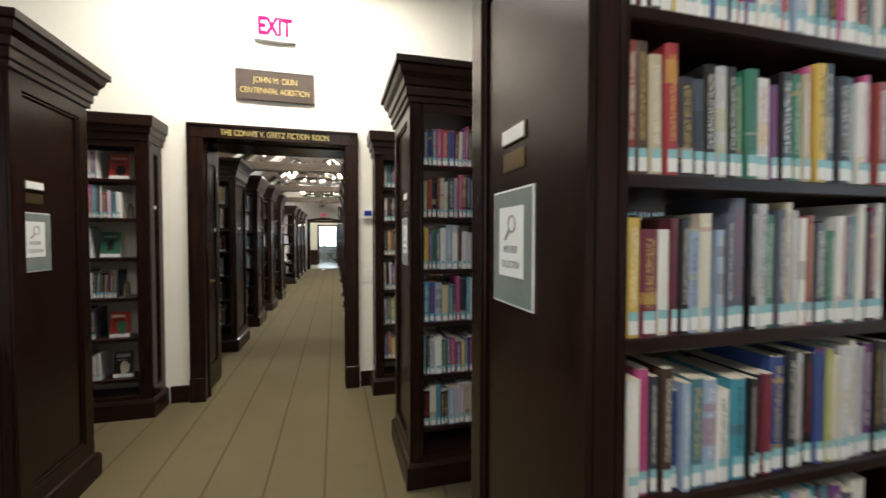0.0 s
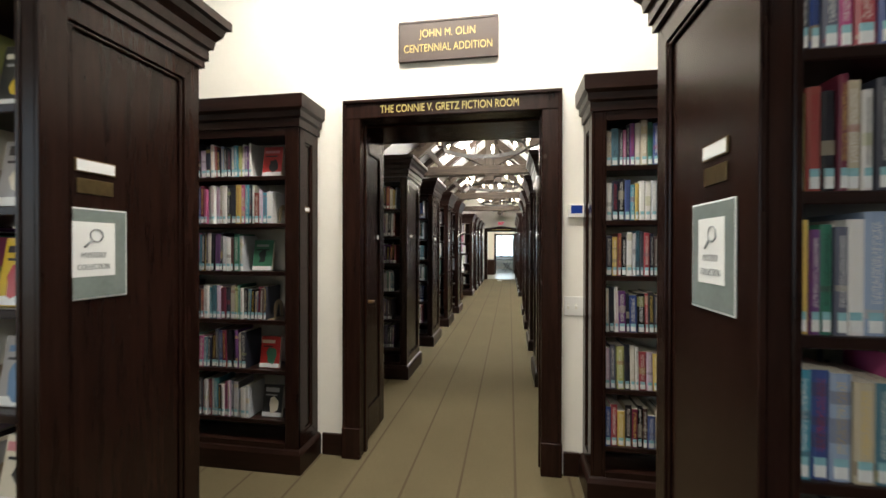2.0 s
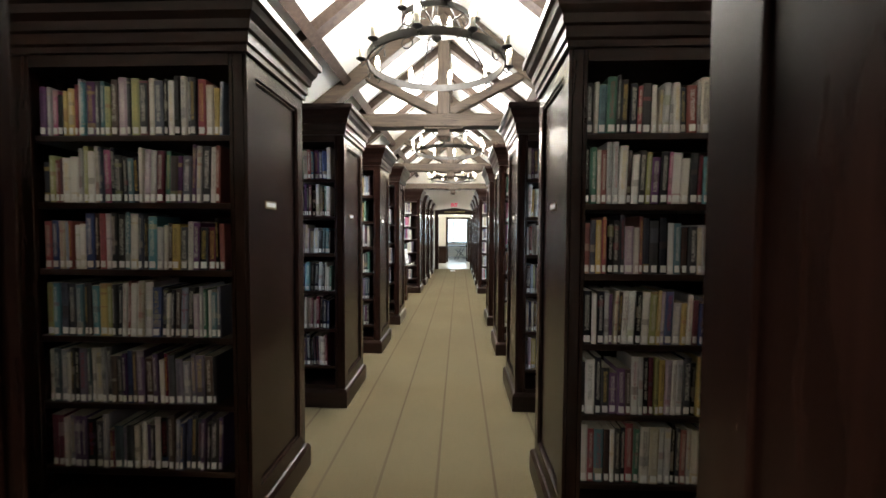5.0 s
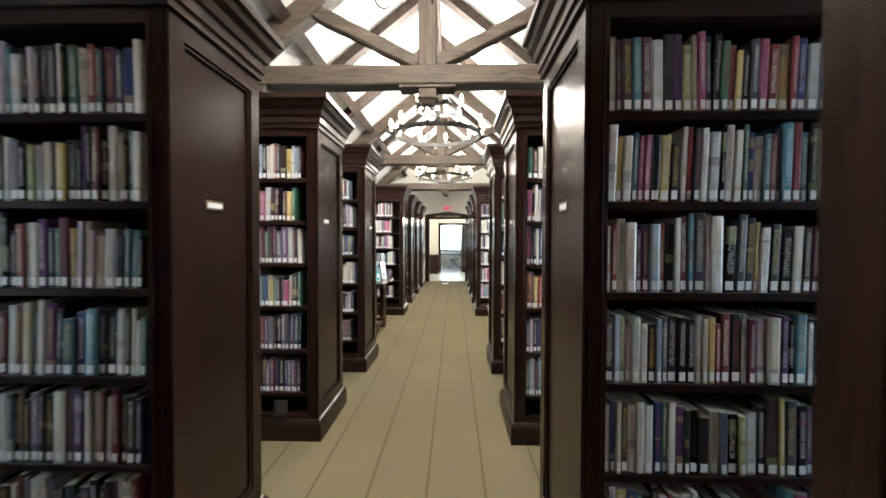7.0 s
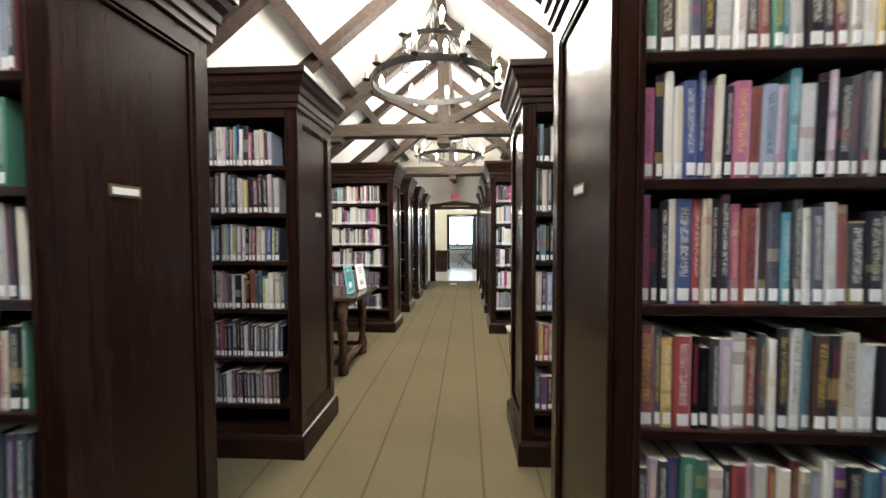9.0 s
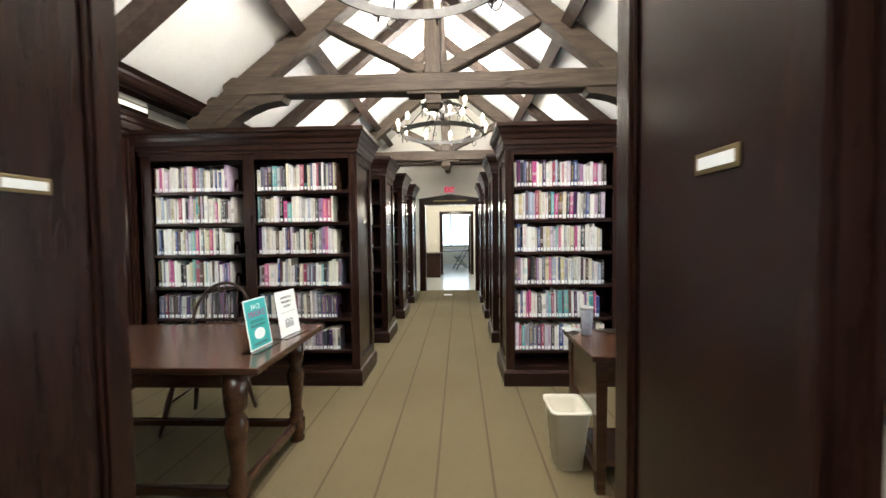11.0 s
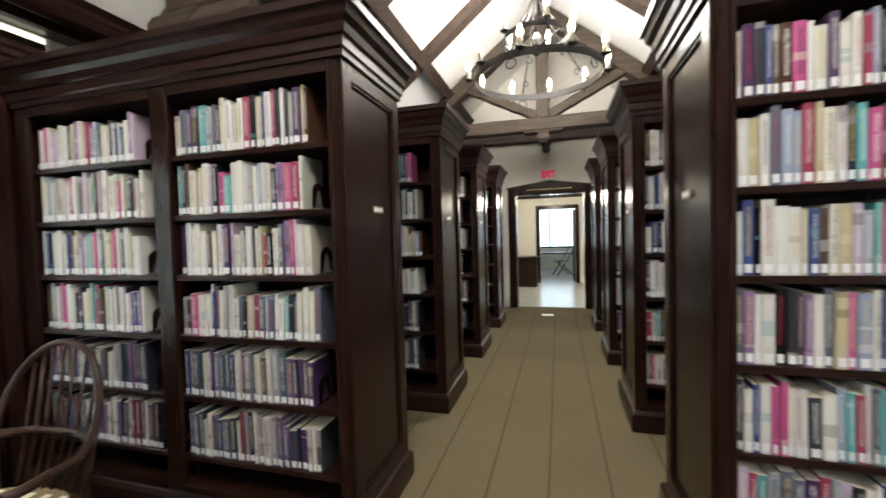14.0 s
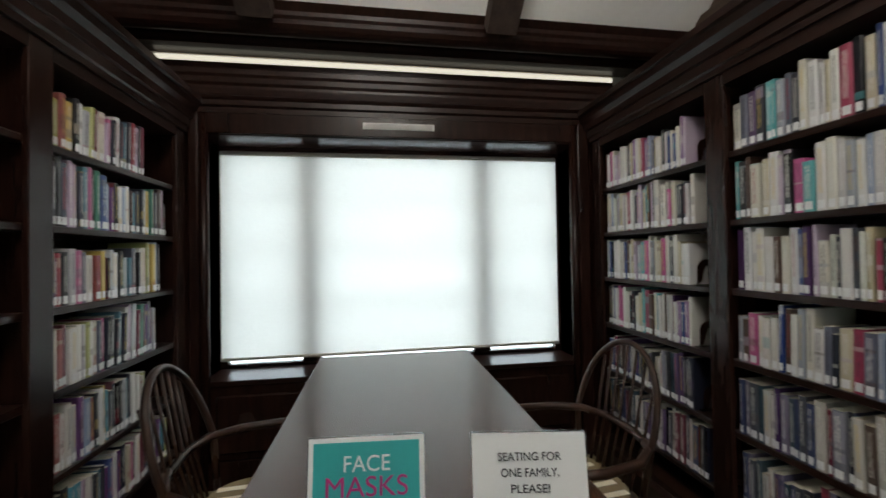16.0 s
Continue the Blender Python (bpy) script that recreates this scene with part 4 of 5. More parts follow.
def build_entry_signs():
    ob = empty("name_board", "brown wooden name board with gilt capital lettering on the wall", "sign")
    part("board", boxed(-0.485, 0.137, DOOR_Y - 0.022, DOOR_Y, 2.515, 2.765, bevel=0.004), SIGN_BROWN, ob)
    bm = bmesh.new()
    for p in ((-0.485, 0.137, 2.515, 2.527), (-0.485, 0.137, 2.753, 2.765), (-0.485, -0.473, 2.527, 2.753), (0.125, 0.137, 2.527, 2.753)):
        box(bm, p[0], p[1], DOOR_Y - 0.026, DOOR_Y - 0.0225, p[2], p[3])
    part("border", bm, SIGN_BROWN, ob)
    lettering("lettering", "JOHN M. OLIN", 0.068, pose(-0.174, DOOR_Y - 0.0235, 2.682, 90, 0, 0), GOLD, ob, 0.35)
    lettering("lettering", "CENTENNIAL ADDITION", 0.068, pose(-0.174, DOOR_Y - 0.0235, 2.592, 90, 0, 0), GOLD, ob, 0.55)
    ob = empty("exit_sign", "white exit sign with red lettering high on the wall", "exit sign")
    part("housing", boxed(-0.335, -0.008, DOOR_Y - 0.045, DOOR_Y, 3.01, 3.225, bevel=0.006), WHITE, ob)
    lettering("lettering", "EXIT", 0.20, pose(-0.172, DOOR_Y - 0.047, 3.12, 90, 0, 0), RED_LETTER, ob, 0.27, bold=0.008)
    ob = empty("thermostat", "white wall thermostat with a blue display", "thermostat")
    part("housing", boxed(0.548, 0.642, DOOR_Y - 0.024, DOOR_Y, 1.53, 1.612, bevel=0.005), WHITE, ob)
    part("display", boxed(0.562, 0.628, DOOR_Y - 0.026, DOOR_Y - 0.0245, 1.555, 1.602), BLUE_LCD, ob, "blue lit display")
    ob = empty("light_switch_plate", "white triple light switch plate on the wall", "light switch")
    part("plate", boxed(0.527, 0.665, DOOR_Y - 0.007, DOOR_Y, 0.95, 1.065, bevel=0.003), WHITE, ob)
    for i in range(3):
        x = 0.550 + i * 0.046
        sw = part("switch", boxed(x - 0.006, x + 0.006, DOOR_Y - 0.011, DOOR_Y - 0.0075, 0.992, 1.022), CREAM_PLASTIC, ob)
        part("toggle", boxed(x - 0.0045, x + 0.0045, DOOR_Y - 0.022, DOOR_Y - 0.0115, 1.006, 1.018, bevel=0.001), WHITE, sw)


# ---- entry room cases ----
def build_poster(m):
    ob = empty("poster", "grey-green framed notice with a magnifying glass on a case end", "poster", "notices on the case ends")
    part("frame", boxed(-0.108, 0.108, -0.004, 0.0, -0.136, 0.136, bevel=0.001), PAPER, ob)
    part("print", boxed(-0.103, 0.103, -0.0052, -0.0042, -0.131, 0.131), POSTER_GREEN, ob)
    part("sheet", boxed(-0.066, 0.066, -0.0066, -0.0054, -0.068, 0.095), PAPER, ob)
    bm = bmesh.new()
    loop = [(0.008 + 0.019 * math.cos(a), -0.0075, 0.055 + 0.019 * math.sin(a)) for a in [2 * math.pi * i / 16 for i in range(16)]]
    tube(bm, loop, 0.002, 6, closed=True)
    tube(bm, [(-0.006, -0.0075, 0.041), (-0.028, -0.0075, 0.019)], 0.003, 6)
    part("magnifying_glass", bm, GREY_INK, ob)
    lettering("lettering", "MYSTERY", 0.024, pose(0, -0.0075, -0.005, 90, 0, 0), GREY_INK, ob, 0.075, thick=0.0004)
    lettering("lettering", "COLLECTION", 0.024, pose(0, -0.0075, -0.040, 90, 0, 0), GREY_INK, ob, 0.095, thick=0.0004)
    ob.matrix_basis = m


def build_name_plates(m):
    ob = empty("case_name_plate", "white card in a brass holder above a small brass plate", "label", "labels on the case ends")
    part("holder", boxed(-0.062, 0.062, -0.004, 0, 0.026, 0.066, bevel=0.001), BRASS, ob)
    part("card", boxed(-0.057, 0.057, -0.0055, -0.0042, 0.030, 0.062), PAPER, ob)
    part("brass_plate", boxed(-0.055, 0.055, -0.003, 0, -0.036, 0.008, bevel=0.001), BRASS, ob)
    ob.matrix_basis = m


def bookend(m, mat):
    ob = empty("bookend", "small arched bookend holding up a row of books", "bookend", "bookends on the shelves")
    bm = bmesh.new()
    pts = [(-0.05, 0)] + [(0.05 * -math.cos(a), 0.075 + 0.045 * math.sin(a)) for a in [math.pi * i / 10 for i in range(11)]] + [(0.05, 0)]
    outer = [bm.verts.new((0, u, v)) for u, v in pts]
    n = len(pts)
    inner = [bm.verts.new((0, -0.028 + 0.056 * i / (n - 1), 0.015 + 0.075 * math.sin(math.pi * i / (n - 1)))) for i in range(n)]
    for i in range(n - 1):
        bm.faces.new((outer[i], outer[i + 1], inner[i + 1], inner[i]))
    ex = bmesh.ops.extrude_face_region(bm, geom=bm.faces[:])
    bmesh.ops.translate(bm, verts=[v for v in ex["geom"] if isinstance(v, bmesh.types.BMVert)], vec=(0.0016, 0, 0))
    part("upright", bm, mat, ob)
    part("foot", boxed(-0.10, 0.0, -0.06, 0.06, 0.0, 0.0016), mat, ob)
    ob.matrix_basis = m


SHOW = {n: plain(f"{n}_jacket_print", c, 0.3, vary=0.1) for n, c in dict(yellow=(0.62, 0.44, 0.04), red=(0.40, 0.03, 0.03), green=(0.05, 0.16, 0.10), blue=(0.10, 0.20, 0.36), grey=(0.32, 0.32, 0.33), black=(0.02, 0.02, 0.022), pink=(0.55, 0.22, 0.25), cream=(0.66, 0.62, 0.52)).items()}
SHOW_WORDS = dict(yellow="bright yellow", red="dark red", green="dark green", blue="slate blue", grey="pale grey", black="black", pink="faded pink", cream="cream")


def display_book(m, w, h, ground, figure, band):
    """A book shown face out, leaning back a little on its shelf; it faces local -y."""
    ob = empty("display_book", f"{SHOW_WORDS[ground]} picture-covered book standing face out on a shelf", "book", "books shown face out")
    body = part("cover", boxed(-w / 2, w / 2, 0.0, 0.022, 0.0, h, bevel=0.0015), SHOW[ground], ob)
    part("page_block", boxed(w / 2 - 0.001, w / 2 + 0.0005, 0.003, 0.019, 0.004, h - 0.004), PAGES, ob)
    art = random.Random(ground + figure + band)
    part("title_band", boxed(-w * art.uniform(0.30, 0.46), w * art.uniform(0.2, 0.46), -0.0012, -0.0002, h * 0.78, h * art.uniform(0.84, 0.93)), SHOW[band], body)
    bm = bmesh.new()
    cx, cz, tall = art.uniform(-0.08, 0.10) * w, art.uniform(0.36, 0.46) * h, art.uniform(0.20, 0.32) * h
    blot = [(cx + w * 0.27 * art.uniform(0.45, 1.25) * math.cos(t), cz + tall * art.uniform(0.6, 1.1) * math.sin(t)) for t in [2 * math.pi * i / 11 for i in range(11)]]
    prism(bm, blot, (-0.0014, -0.0002), lambda u, v, d: (u, d, v))
    part("cover_picture", bm, SHOW[figure], body)
    part("author_line", boxed(-w * 0.36, w * art.uniform(0.1, 0.36), -0.0012, -0.0002, h * 0.66, h * 0.70), SHOW["black" if ground != "black" else "grey"], body)
    bm = bmesh.new()
    box(bm, -w * 0.5, w * 0.5, -0.001, -0.0002, 0.004, 0.030)
    part("spine_label", bm, SPINE_WHITE, body)
    ob.matrix_basis = m @ pose(0, 0.035, 0.001, -9, 0, 0)


def build_entry_cases():
    rng = random.Random(5)
    d = 0.57
    case, spans = build_case("bookcase", CASE_L, d, 2, "tall dark-stained wooden open-backed bookcase with notice on its end", "bookcases in the entry room", back=False)
    places = [(pose(-1.02, 4.965, 0, 0, 0, 180), -1, 4.965), (pose(0.69, 4.965, 0), 1, 4.965), (pose(0.69, 3.39, 0), 1, 3.39)]
    for i, (m, side, yc) in enumerate(places):
        if i:
            copy_thing(case, m)
        else:
            case.matrix_basis = m
        near = -1 if side > 0 else 1
        fill_case(rng, m, spans, d, near, lambda b, k, i=i: b == 0 and i > 0, lambda b, k: rng.uniform(0.62, 0.82) if i == 1 and b == 0 else 0.78 if i == 0 and b == 0 else rng.uniform(0.72, 0.98), tape=True, ends=TAN if i == 0 else None)
        fill_case(rng, m, spans, d, -near, lambda b, k: False, lambda b, k: rng.uniform(0.6, 0.95), tape=True)
        if i == 0:
            shown = (("black", "red", "red"), ("cream", "black", "pink"), ("grey", "blue", "blue"), ("yellow", "red", "black"), ("grey", "cream", "black"), ("black", "yellow", "cream"))
            for z, (ground, figure, band) in zip(SHELF_Z, shown):
                display_book(m @ pose(spans[0][0] + 0.10, d / 2 - 0.030, z) @ pose(0, 0, 0, 0, 0, 180), 0.135, 0.20, ground, figure, band)
        x = -1.0355 if side < 0 else 0.7055
        turn = 90 if side < 0 else -90
        build_poster(pose(x, yc + (-0.13, -0.065, 0.03)[i], 1.335, 0, 0, turn))
        build_name_plates(pose(x, yc + (-0.12, -0.075, 0.026)[i], 1.55, 0, 0, turn))


def build_wall_cases():
    """Two shallow cases against the doorway wall, open to the plaster behind."""
    rng = random.Random(8)
    shelves = (0.295, 0.60, 0.905, 1.205, 1.50, 1.79)
    for side, x0, length in ((-1, -1.035, 1.90), (1, 0.635, 1.90)):
        d = 0.25
        case, spans = build_case("wall_bookcase", length, d, 2, "shallow dark wooden bookcase against the cream wall, half filled", "bookcases against the wall", double=False, back=False, shelves=shelves, cornice=LOW_CORNICE)
        yc = DOOR_Y - 0.003 - d / 2
        # the left one runs the other way: its books are set in world order
        if side > 0:
            m = pose(x0, yc, 0)
            case.matrix_basis = m
            fill_case(rng, m, spans, d, -1, lambda b, k: False, lambda b, k: rng.uniform(0.75, 0.98), tape=True, shelves=shelves)
        else:
            m = pose(x0 - length, yc, 0)
            case.matrix_basis = m
            for c in case.children:
                if c.name.startswith(("end_panel", "far_end")):
                    c.matrix_basis = pose(length, 0, 0) @ Matrix.Diagonal((-1, 1, 1, 1))
                    c.data.flip_normals()
            for b, (lo, hi) in enumerate(spans):
                for k, z in enumerate(shelves):
                    fills = (0.72, 0.70, 0.86, 0.64, 0.90, 0.72)
                    mm = m @ pose(0, -d / 2 + 0.03, z)
                    book_row(rng, mm, lo, hi, (fills[k] if b else 0.9), True, 0.24)
                    if b and k in (0, 1, 3, 5):
                        ground, figure, band = {0: ("black", "cream", "grey"), 1: ("red", "green", "cream"), 3: ("green", "black", "grey"), 5: ("red", "black", "pink")}[k]
                        display_book(mm @ pose(min(lo + (hi - lo) * fills[k] + 0.10, hi - 0.08), 0, 0), 0.13, 0.195, ground, figure, band)
                    if b and k in (2, 4):
                        bookend(mm @ pose(lo + (hi - lo) * fills[k] + 0.004, 0.085, 0.0), TAN)
        lx = x0 - 0.0155 if side < 0 else x0 + 0.0155
        label_plate(pose(lx, DOOR_Y - 0.13, 1.59, 0, 0, 90 if side < 0 else -90))


# ---- windows ----
def build_window(name, side, y0, y1, lights, blind_low, blind=True, z0=WIN_Z0):
    """A window in a side wall: frame, panes, sill, and a roller blind let down inside."""
    face = XW if side < 0 else XE
    x = face + side * 0.27
    ob = empty(name, "wide dark-framed window with a pale roller blind drawn down" if blind else "dark-framed window with clear panes in the panelled wall", "window", kind="structure")
    f = lambda a, b: sorted((x + side * a, x + side * b))
    bm = bmesh.new()
    z1 = WIN_Z1
    for p in ((y0, y0 + 0.05, z0, z1), (y1 - 0.05, y1, z0, z1), (y0 + 0.05, y1 - 0.05, z0, z0 + 0.028), (y0 + 0.05, y1 - 0.05, z1 - 0.05, z1)):
        box(bm, *f(0.0, 0.06), *p, bevel=0.004)
    edges = [y0 + 0.05]
    for fr in lights[:-1]:
        yc = y0 + (y1 - y0) * fr
        box(bm, *f(0.0, 0.06), yc - 0.06, yc + 0.06, z0 + 0.028, z1 - 0.05, bevel=0.004)
        edges += [yc - 0.06, yc + 0.06]
    edges.append(y1 - 0.05)
    part("window_frame", bm, WOOD, ob)
    for i in range(0, len(edges), 2):
        p = part("pane", boxed(*f(0.028, 0.033), edges[i], edges[i + 1], z0 + 0.028, z1 - 0.05), GLASS, ob)
        p.visible_shadow = False
        bm = bmesh.new()
        for zb in (z0 + 0.42, z0 + 0.79, z0 + 1.12):
            box(bm, *f(0.020, 0.041), edges[i], edges[i + 1], zb - 0.009, zb + 0.009)
        part("glazing_bars", bm, WOOD, ob)
    part("window_sill", boxed(*sorted((face - side * 0.02, x)), y0 + 0.002, y1 - 0.002, z0 - 0.025, z0 + 0.004, bevel=0.004), WOOD_H, ob)
    if not blind:
        return
    shade = empty("roller_blind", "pale translucent roller blind with a cream bottom bar", "roller blind", "roller blinds")
    bm = bmesh.new()
    xb0 = x - side * 0.075
    n = 16
    top = z1 - 0.065
    a, b = y0 + 0.035, y1 - 0.055
    low = [blind_low[0] + (blind_low[1] - blind_low[0]) * i / n for i in range(n + 1)]
    rows = []
    for i in range(n + 1):
        yy = a + (b - a) * i / n
        w = 0.004 * math.sin(i * 1.1)
        rows.append([bm.verts.new((xb0 + w * k / 4, yy, top + (low[i] - top) * k / 4)) for k in range(5)])
    for r, q in zip(rows, rows[1:]):
        for k in range(4):
            bm.faces.new((r[k], q[k], q[k + 1], r[k + 1])).smooth = True
    part("fabric", bm, BLIND, shade)
    bm = bmesh.new()
    tube(bm, [(xb0, a, low[0]), (xb0, b, low[-1])], 0.011, 8)
    part("bottom_bar", bm, CREAM_PLASTIC, shade)
    bm = bmesh.new()
    tube(bm, [(xb0 + side * 0.012, a, top + 0.004), (xb0 + side * 0.012, b, top + 0.004)], 0.018, 8)
    part("roller", bm, CREAM_PLASTIC, shade)


def build_windows():
    build_window("window_1", -1, BAY_Y0, BAY_Y1, (0.245, 0.745, 1.0), (0.70, 0.702))
    build_window("window_2", 1, BAY_Y0, BAY_Y1, (0.245, 0.745, 1.0), (0.70, 0.70), False, EAST_Z0)
    n = 3
    for y0, y1 in ALCOVES:
        for side in (-1, 1):
            build_window(f"window_{n}", side, y0, y1, (1.0,), (0.75, 0.75), False)
            n += 1
    for side, x in ((-1, XW - 0.62), (1, XE + 0.62)):
        turn = -90 if side < 0 else 90
        area_lamp("daylight_bay", pose(x, (BAY_Y0 + BAY_Y1) / 2, 1.45, 90, 0, turn), 2.7, 1.9, BAY_WATTS * (1.0 if side < 0 else 0.45), BAY_COL)
        for y0, y1 in ALCOVES:
            area_lamp("daylight_alcove", pose(x, (y0 + y1) / 2, 1.45, 90, 0, turn), 0.75, 1.6, ALCOVE_WATTS, SKY_COL)
    # added fill lamps behind supposed side openings of the entry room, out of view
    for side, x in ((-1, -4.62), (1, 4.22)):
        for yc in (1.0, 3.4):
            area_lamp("side_fill_entry", pose(x, yc, 1.85, 90, 0, -90 if side < 0 else 90), 1.6, 1.9, ENTRY_WATTS, SKY_COL)
    # unseen ceiling lights, added to brighten the entry room from above
    frosted = glow("ceiling_fill_cover", (1.0, 0.93, 0.8), 6.0)
    for yc, watts in ((5.45, CEILING_FILL_WATTS), (1.55, CEILING_FILL_WATTS * 0.75)):
        ob = empty("ceiling_light", "unseen long ceiling light added to brighten the entry room", "ceiling light", "ceiling lights of the entry room")
        part("housing", boxed(-1.2, 0.85, yc - 0.28, yc + 0.28, 3.64, 3.7), WHITE, ob)
        part("diffuser", boxed(-1.15, 0.8, yc - 0.24, yc + 0.24, 3.63, 3.642), frosted, ob)
        area_lamp("ceiling_fill_glow", pose(-0.17, yc, 3.62), 1.9, 0.45, watts, (1.0, 0.94, 0.84))


def build_bay():
    """Trim of the window bays, the vent, the panelled jambs and the plastered east reveal."""
    for s, face in ((-1, XW), (1, XE)):
        bm = bmesh.new()
        deep = 0.27 if s < 0 else 0.02
        for y0, y1 in ((12.648, 12.70), (15.06, 15.137)):
            a, b = sorted((face - s * 0.045, face + s * deep))
            box(bm, a, b, y0, y1, 0.0, 2.21, bevel=0.006)
        if s < 0:
            for yc in (12.72, 15.04):
                lathe(bm, [(0.028, 0.02), (0.028, 2.20)], Matrix.Translation((face - s * 0.012, yc, 0)), 12)
        a, b = sorted((face - s * 0.03, face + s * (deep - 0.01)))
        box(bm, a, b, 12.70, 15.06, 2.085, 2.21, bevel=0.004)
        a, b = sorted((face - s * 0.03, face - s * 0.001))
        box(bm, a, b, 12.70, 15.06, 0.0, 0.16, bevel=0.004)
        for y0, y1 in ((12.78, 13.5), (13.56, 14.22), (14.28, 14.98)) if s < 0 else ():
            box(bm, a, b, y0, y1, 0.20, 0.54, bevel=0.010)
        structure("bay_trim_west" if s < 0 else "bay_trim_east", bm, WOOD, "dark panelled trim round the window bay", "trim")
    bm = bmesh.new()
    for y0, y1 in ((12.701, 12.716), (15.044, 15.059)):
        box(bm, XE - 0.012, XE + 0.268, y0, y1, EAST_Z0 + 0.006, WIN_Z1 - 0.001)
    box(bm, XE - 0.012, XE + 0.268, 12.717, 15.043, WIN_Z1 - 0.016, WIN_Z1 - 0.001)
    structure("bay_reveal_east", bm, PLASTER, "pale plastered reveal of the east window", "wall")
    # lit coves between the crown moulding and the wall plate
    for s, face in ((-1, XW), (1, XE)):
        ob = empty("cove_light", "long cream cove light above the panelled crown moulding", "cove light", "cove lights over the bays")
        a, b = sorted((face - s * 0.001, face - s * 0.012))
        part("diffuser", boxed(a, b, 12.46, 15.34, 2.512, 2.546), COVE, ob)
        a, b = sorted((face - s * 0.001, face - s * 0.022))
        part("rail", boxed(a, b, 12.46, 15.34, 2.472, 2.510, bevel=0.003), WOOD_H, ob, "dark wooden rail under the light")
    ob = empty("air_vent", "narrow grey metal air vent over the window", "vent")
    x = XW + 0.0305
    part("frame", boxed(x, x + 0.004, 13.645, 14.09, 2.132, 2.172), VENT_GREY, ob)
    for i in range(4):
        part("slat", boxed(x + 0.0045, x + 0.011, 13.66, 14.075, 2.136 + i * 0.009, 2.1405 + i * 0.009), VENT_GREY, ob)
    # wall sconce on the plastered reveal
    ob = empty("wall_sconce", "brass wall sconce with a pale glass shade on the plastered reveal", "wall lamp")
    ob.location = (2.60, 15.044, 1.40)
    part("back_plate", boxed(-0.055, -0.045, -0.008, 0.0, 0.0, 0.22, bevel=0.002), POLISHED_BRASS, ob)
    half = [(0.075 * math.cos(t), -0.075 * math.sin(t)) for t in [math.pi * i / 12 for i in range(13)]]
    bm = bmesh.new()
    for k, (z0, z1, f) in enumerate(((-0.03, -0.018, 0.72), (-0.016, -0.004, 0.86), (-0.002, 0.012, 1.0), (0.014, 0.022, 0.94))):
        prism(bm, [(u * f, v * f) for u, v in half], (z0, z1), lambda u, v, d: (u, v - 0.001, d))
    part("bowl", bm, POLISHED_BRASS, ob, "stepped polished brass bowl")
    bm = bmesh.new()
    prism(bm, [(u * 0.82, v * 0.82) for u, v in half], (0.024, 0.21), lambda u, v, d: (u, v - 0.001, d))
    part("shade", bm, SHADE_LIT, ob, "lit white glass shade")


# ---- tables and chairs ----
LEG = [(0.046, 0.0), (0.050, 0.02), (0.040, 0.045), (0.052, 0.06), (0.054, 0.14), (0.040, 0.155), (0.048, 0.175), (0.036, 0.20), (0.034, 0.23), (0.044, 0.32), (0.056, 0.41), (0.050, 0.46), (0.034, 0.49), (0.050, 0.515), (0.054, 0.53), (0.056, 0.70)]


def build_table(name, x0, x1, y0, y1, top, label, in_x=0.16, in_y=0.09):
    ob = empty(name, label, "table")
    bm = bmesh.new()
    box(bm, x0, x1, y0, y1, top - 0.035, top, bevel=0.004)
    part("tabletop", bm, TABLE_WOOD, ob)
    lx, ly = (x0 + in_x, x1 - in_x), (y0 + in_y, y1 - in_y)
    k = (top - 0.036) / 0.70
    for x in lx:
        for y in ly:
            bm = bmesh.new()
            lathe(bm, [(r, z * k) for r, z in LEG], Matrix.Translation((x, y, 0)), 14)
            part("leg", bm, TABLE_WOOD, ob)
    for y in ly:
        part("apron", boxed(lx[0] + 0.04, lx[1] - 0.04, y - 0.012, y + 0.012, top - 0.125, top - 0.036, bevel=0.003), TABLE_WOOD, ob)
        part("stretcher", boxed(lx[0] + 0.03, lx[1] - 0.03, y - 0.02, y + 0.02, 0.09, 0.135, bevel=0.006), TABLE_WOOD, ob)
    for x in lx:
        part("apron", boxed(x - 0.012, x + 0.012, ly[0] + 0.04, ly[1] - 0.04, top - 0.125, top - 0.036, bevel=0.003), TABLE_WOOD, ob)
        part("stretcher", boxed(x - 0.02, x + 0.02, ly[0] + 0.03, ly[1] - 0.03, 0.09, 0.135, bevel=0.006), TABLE_WOOD, ob)
    return ob


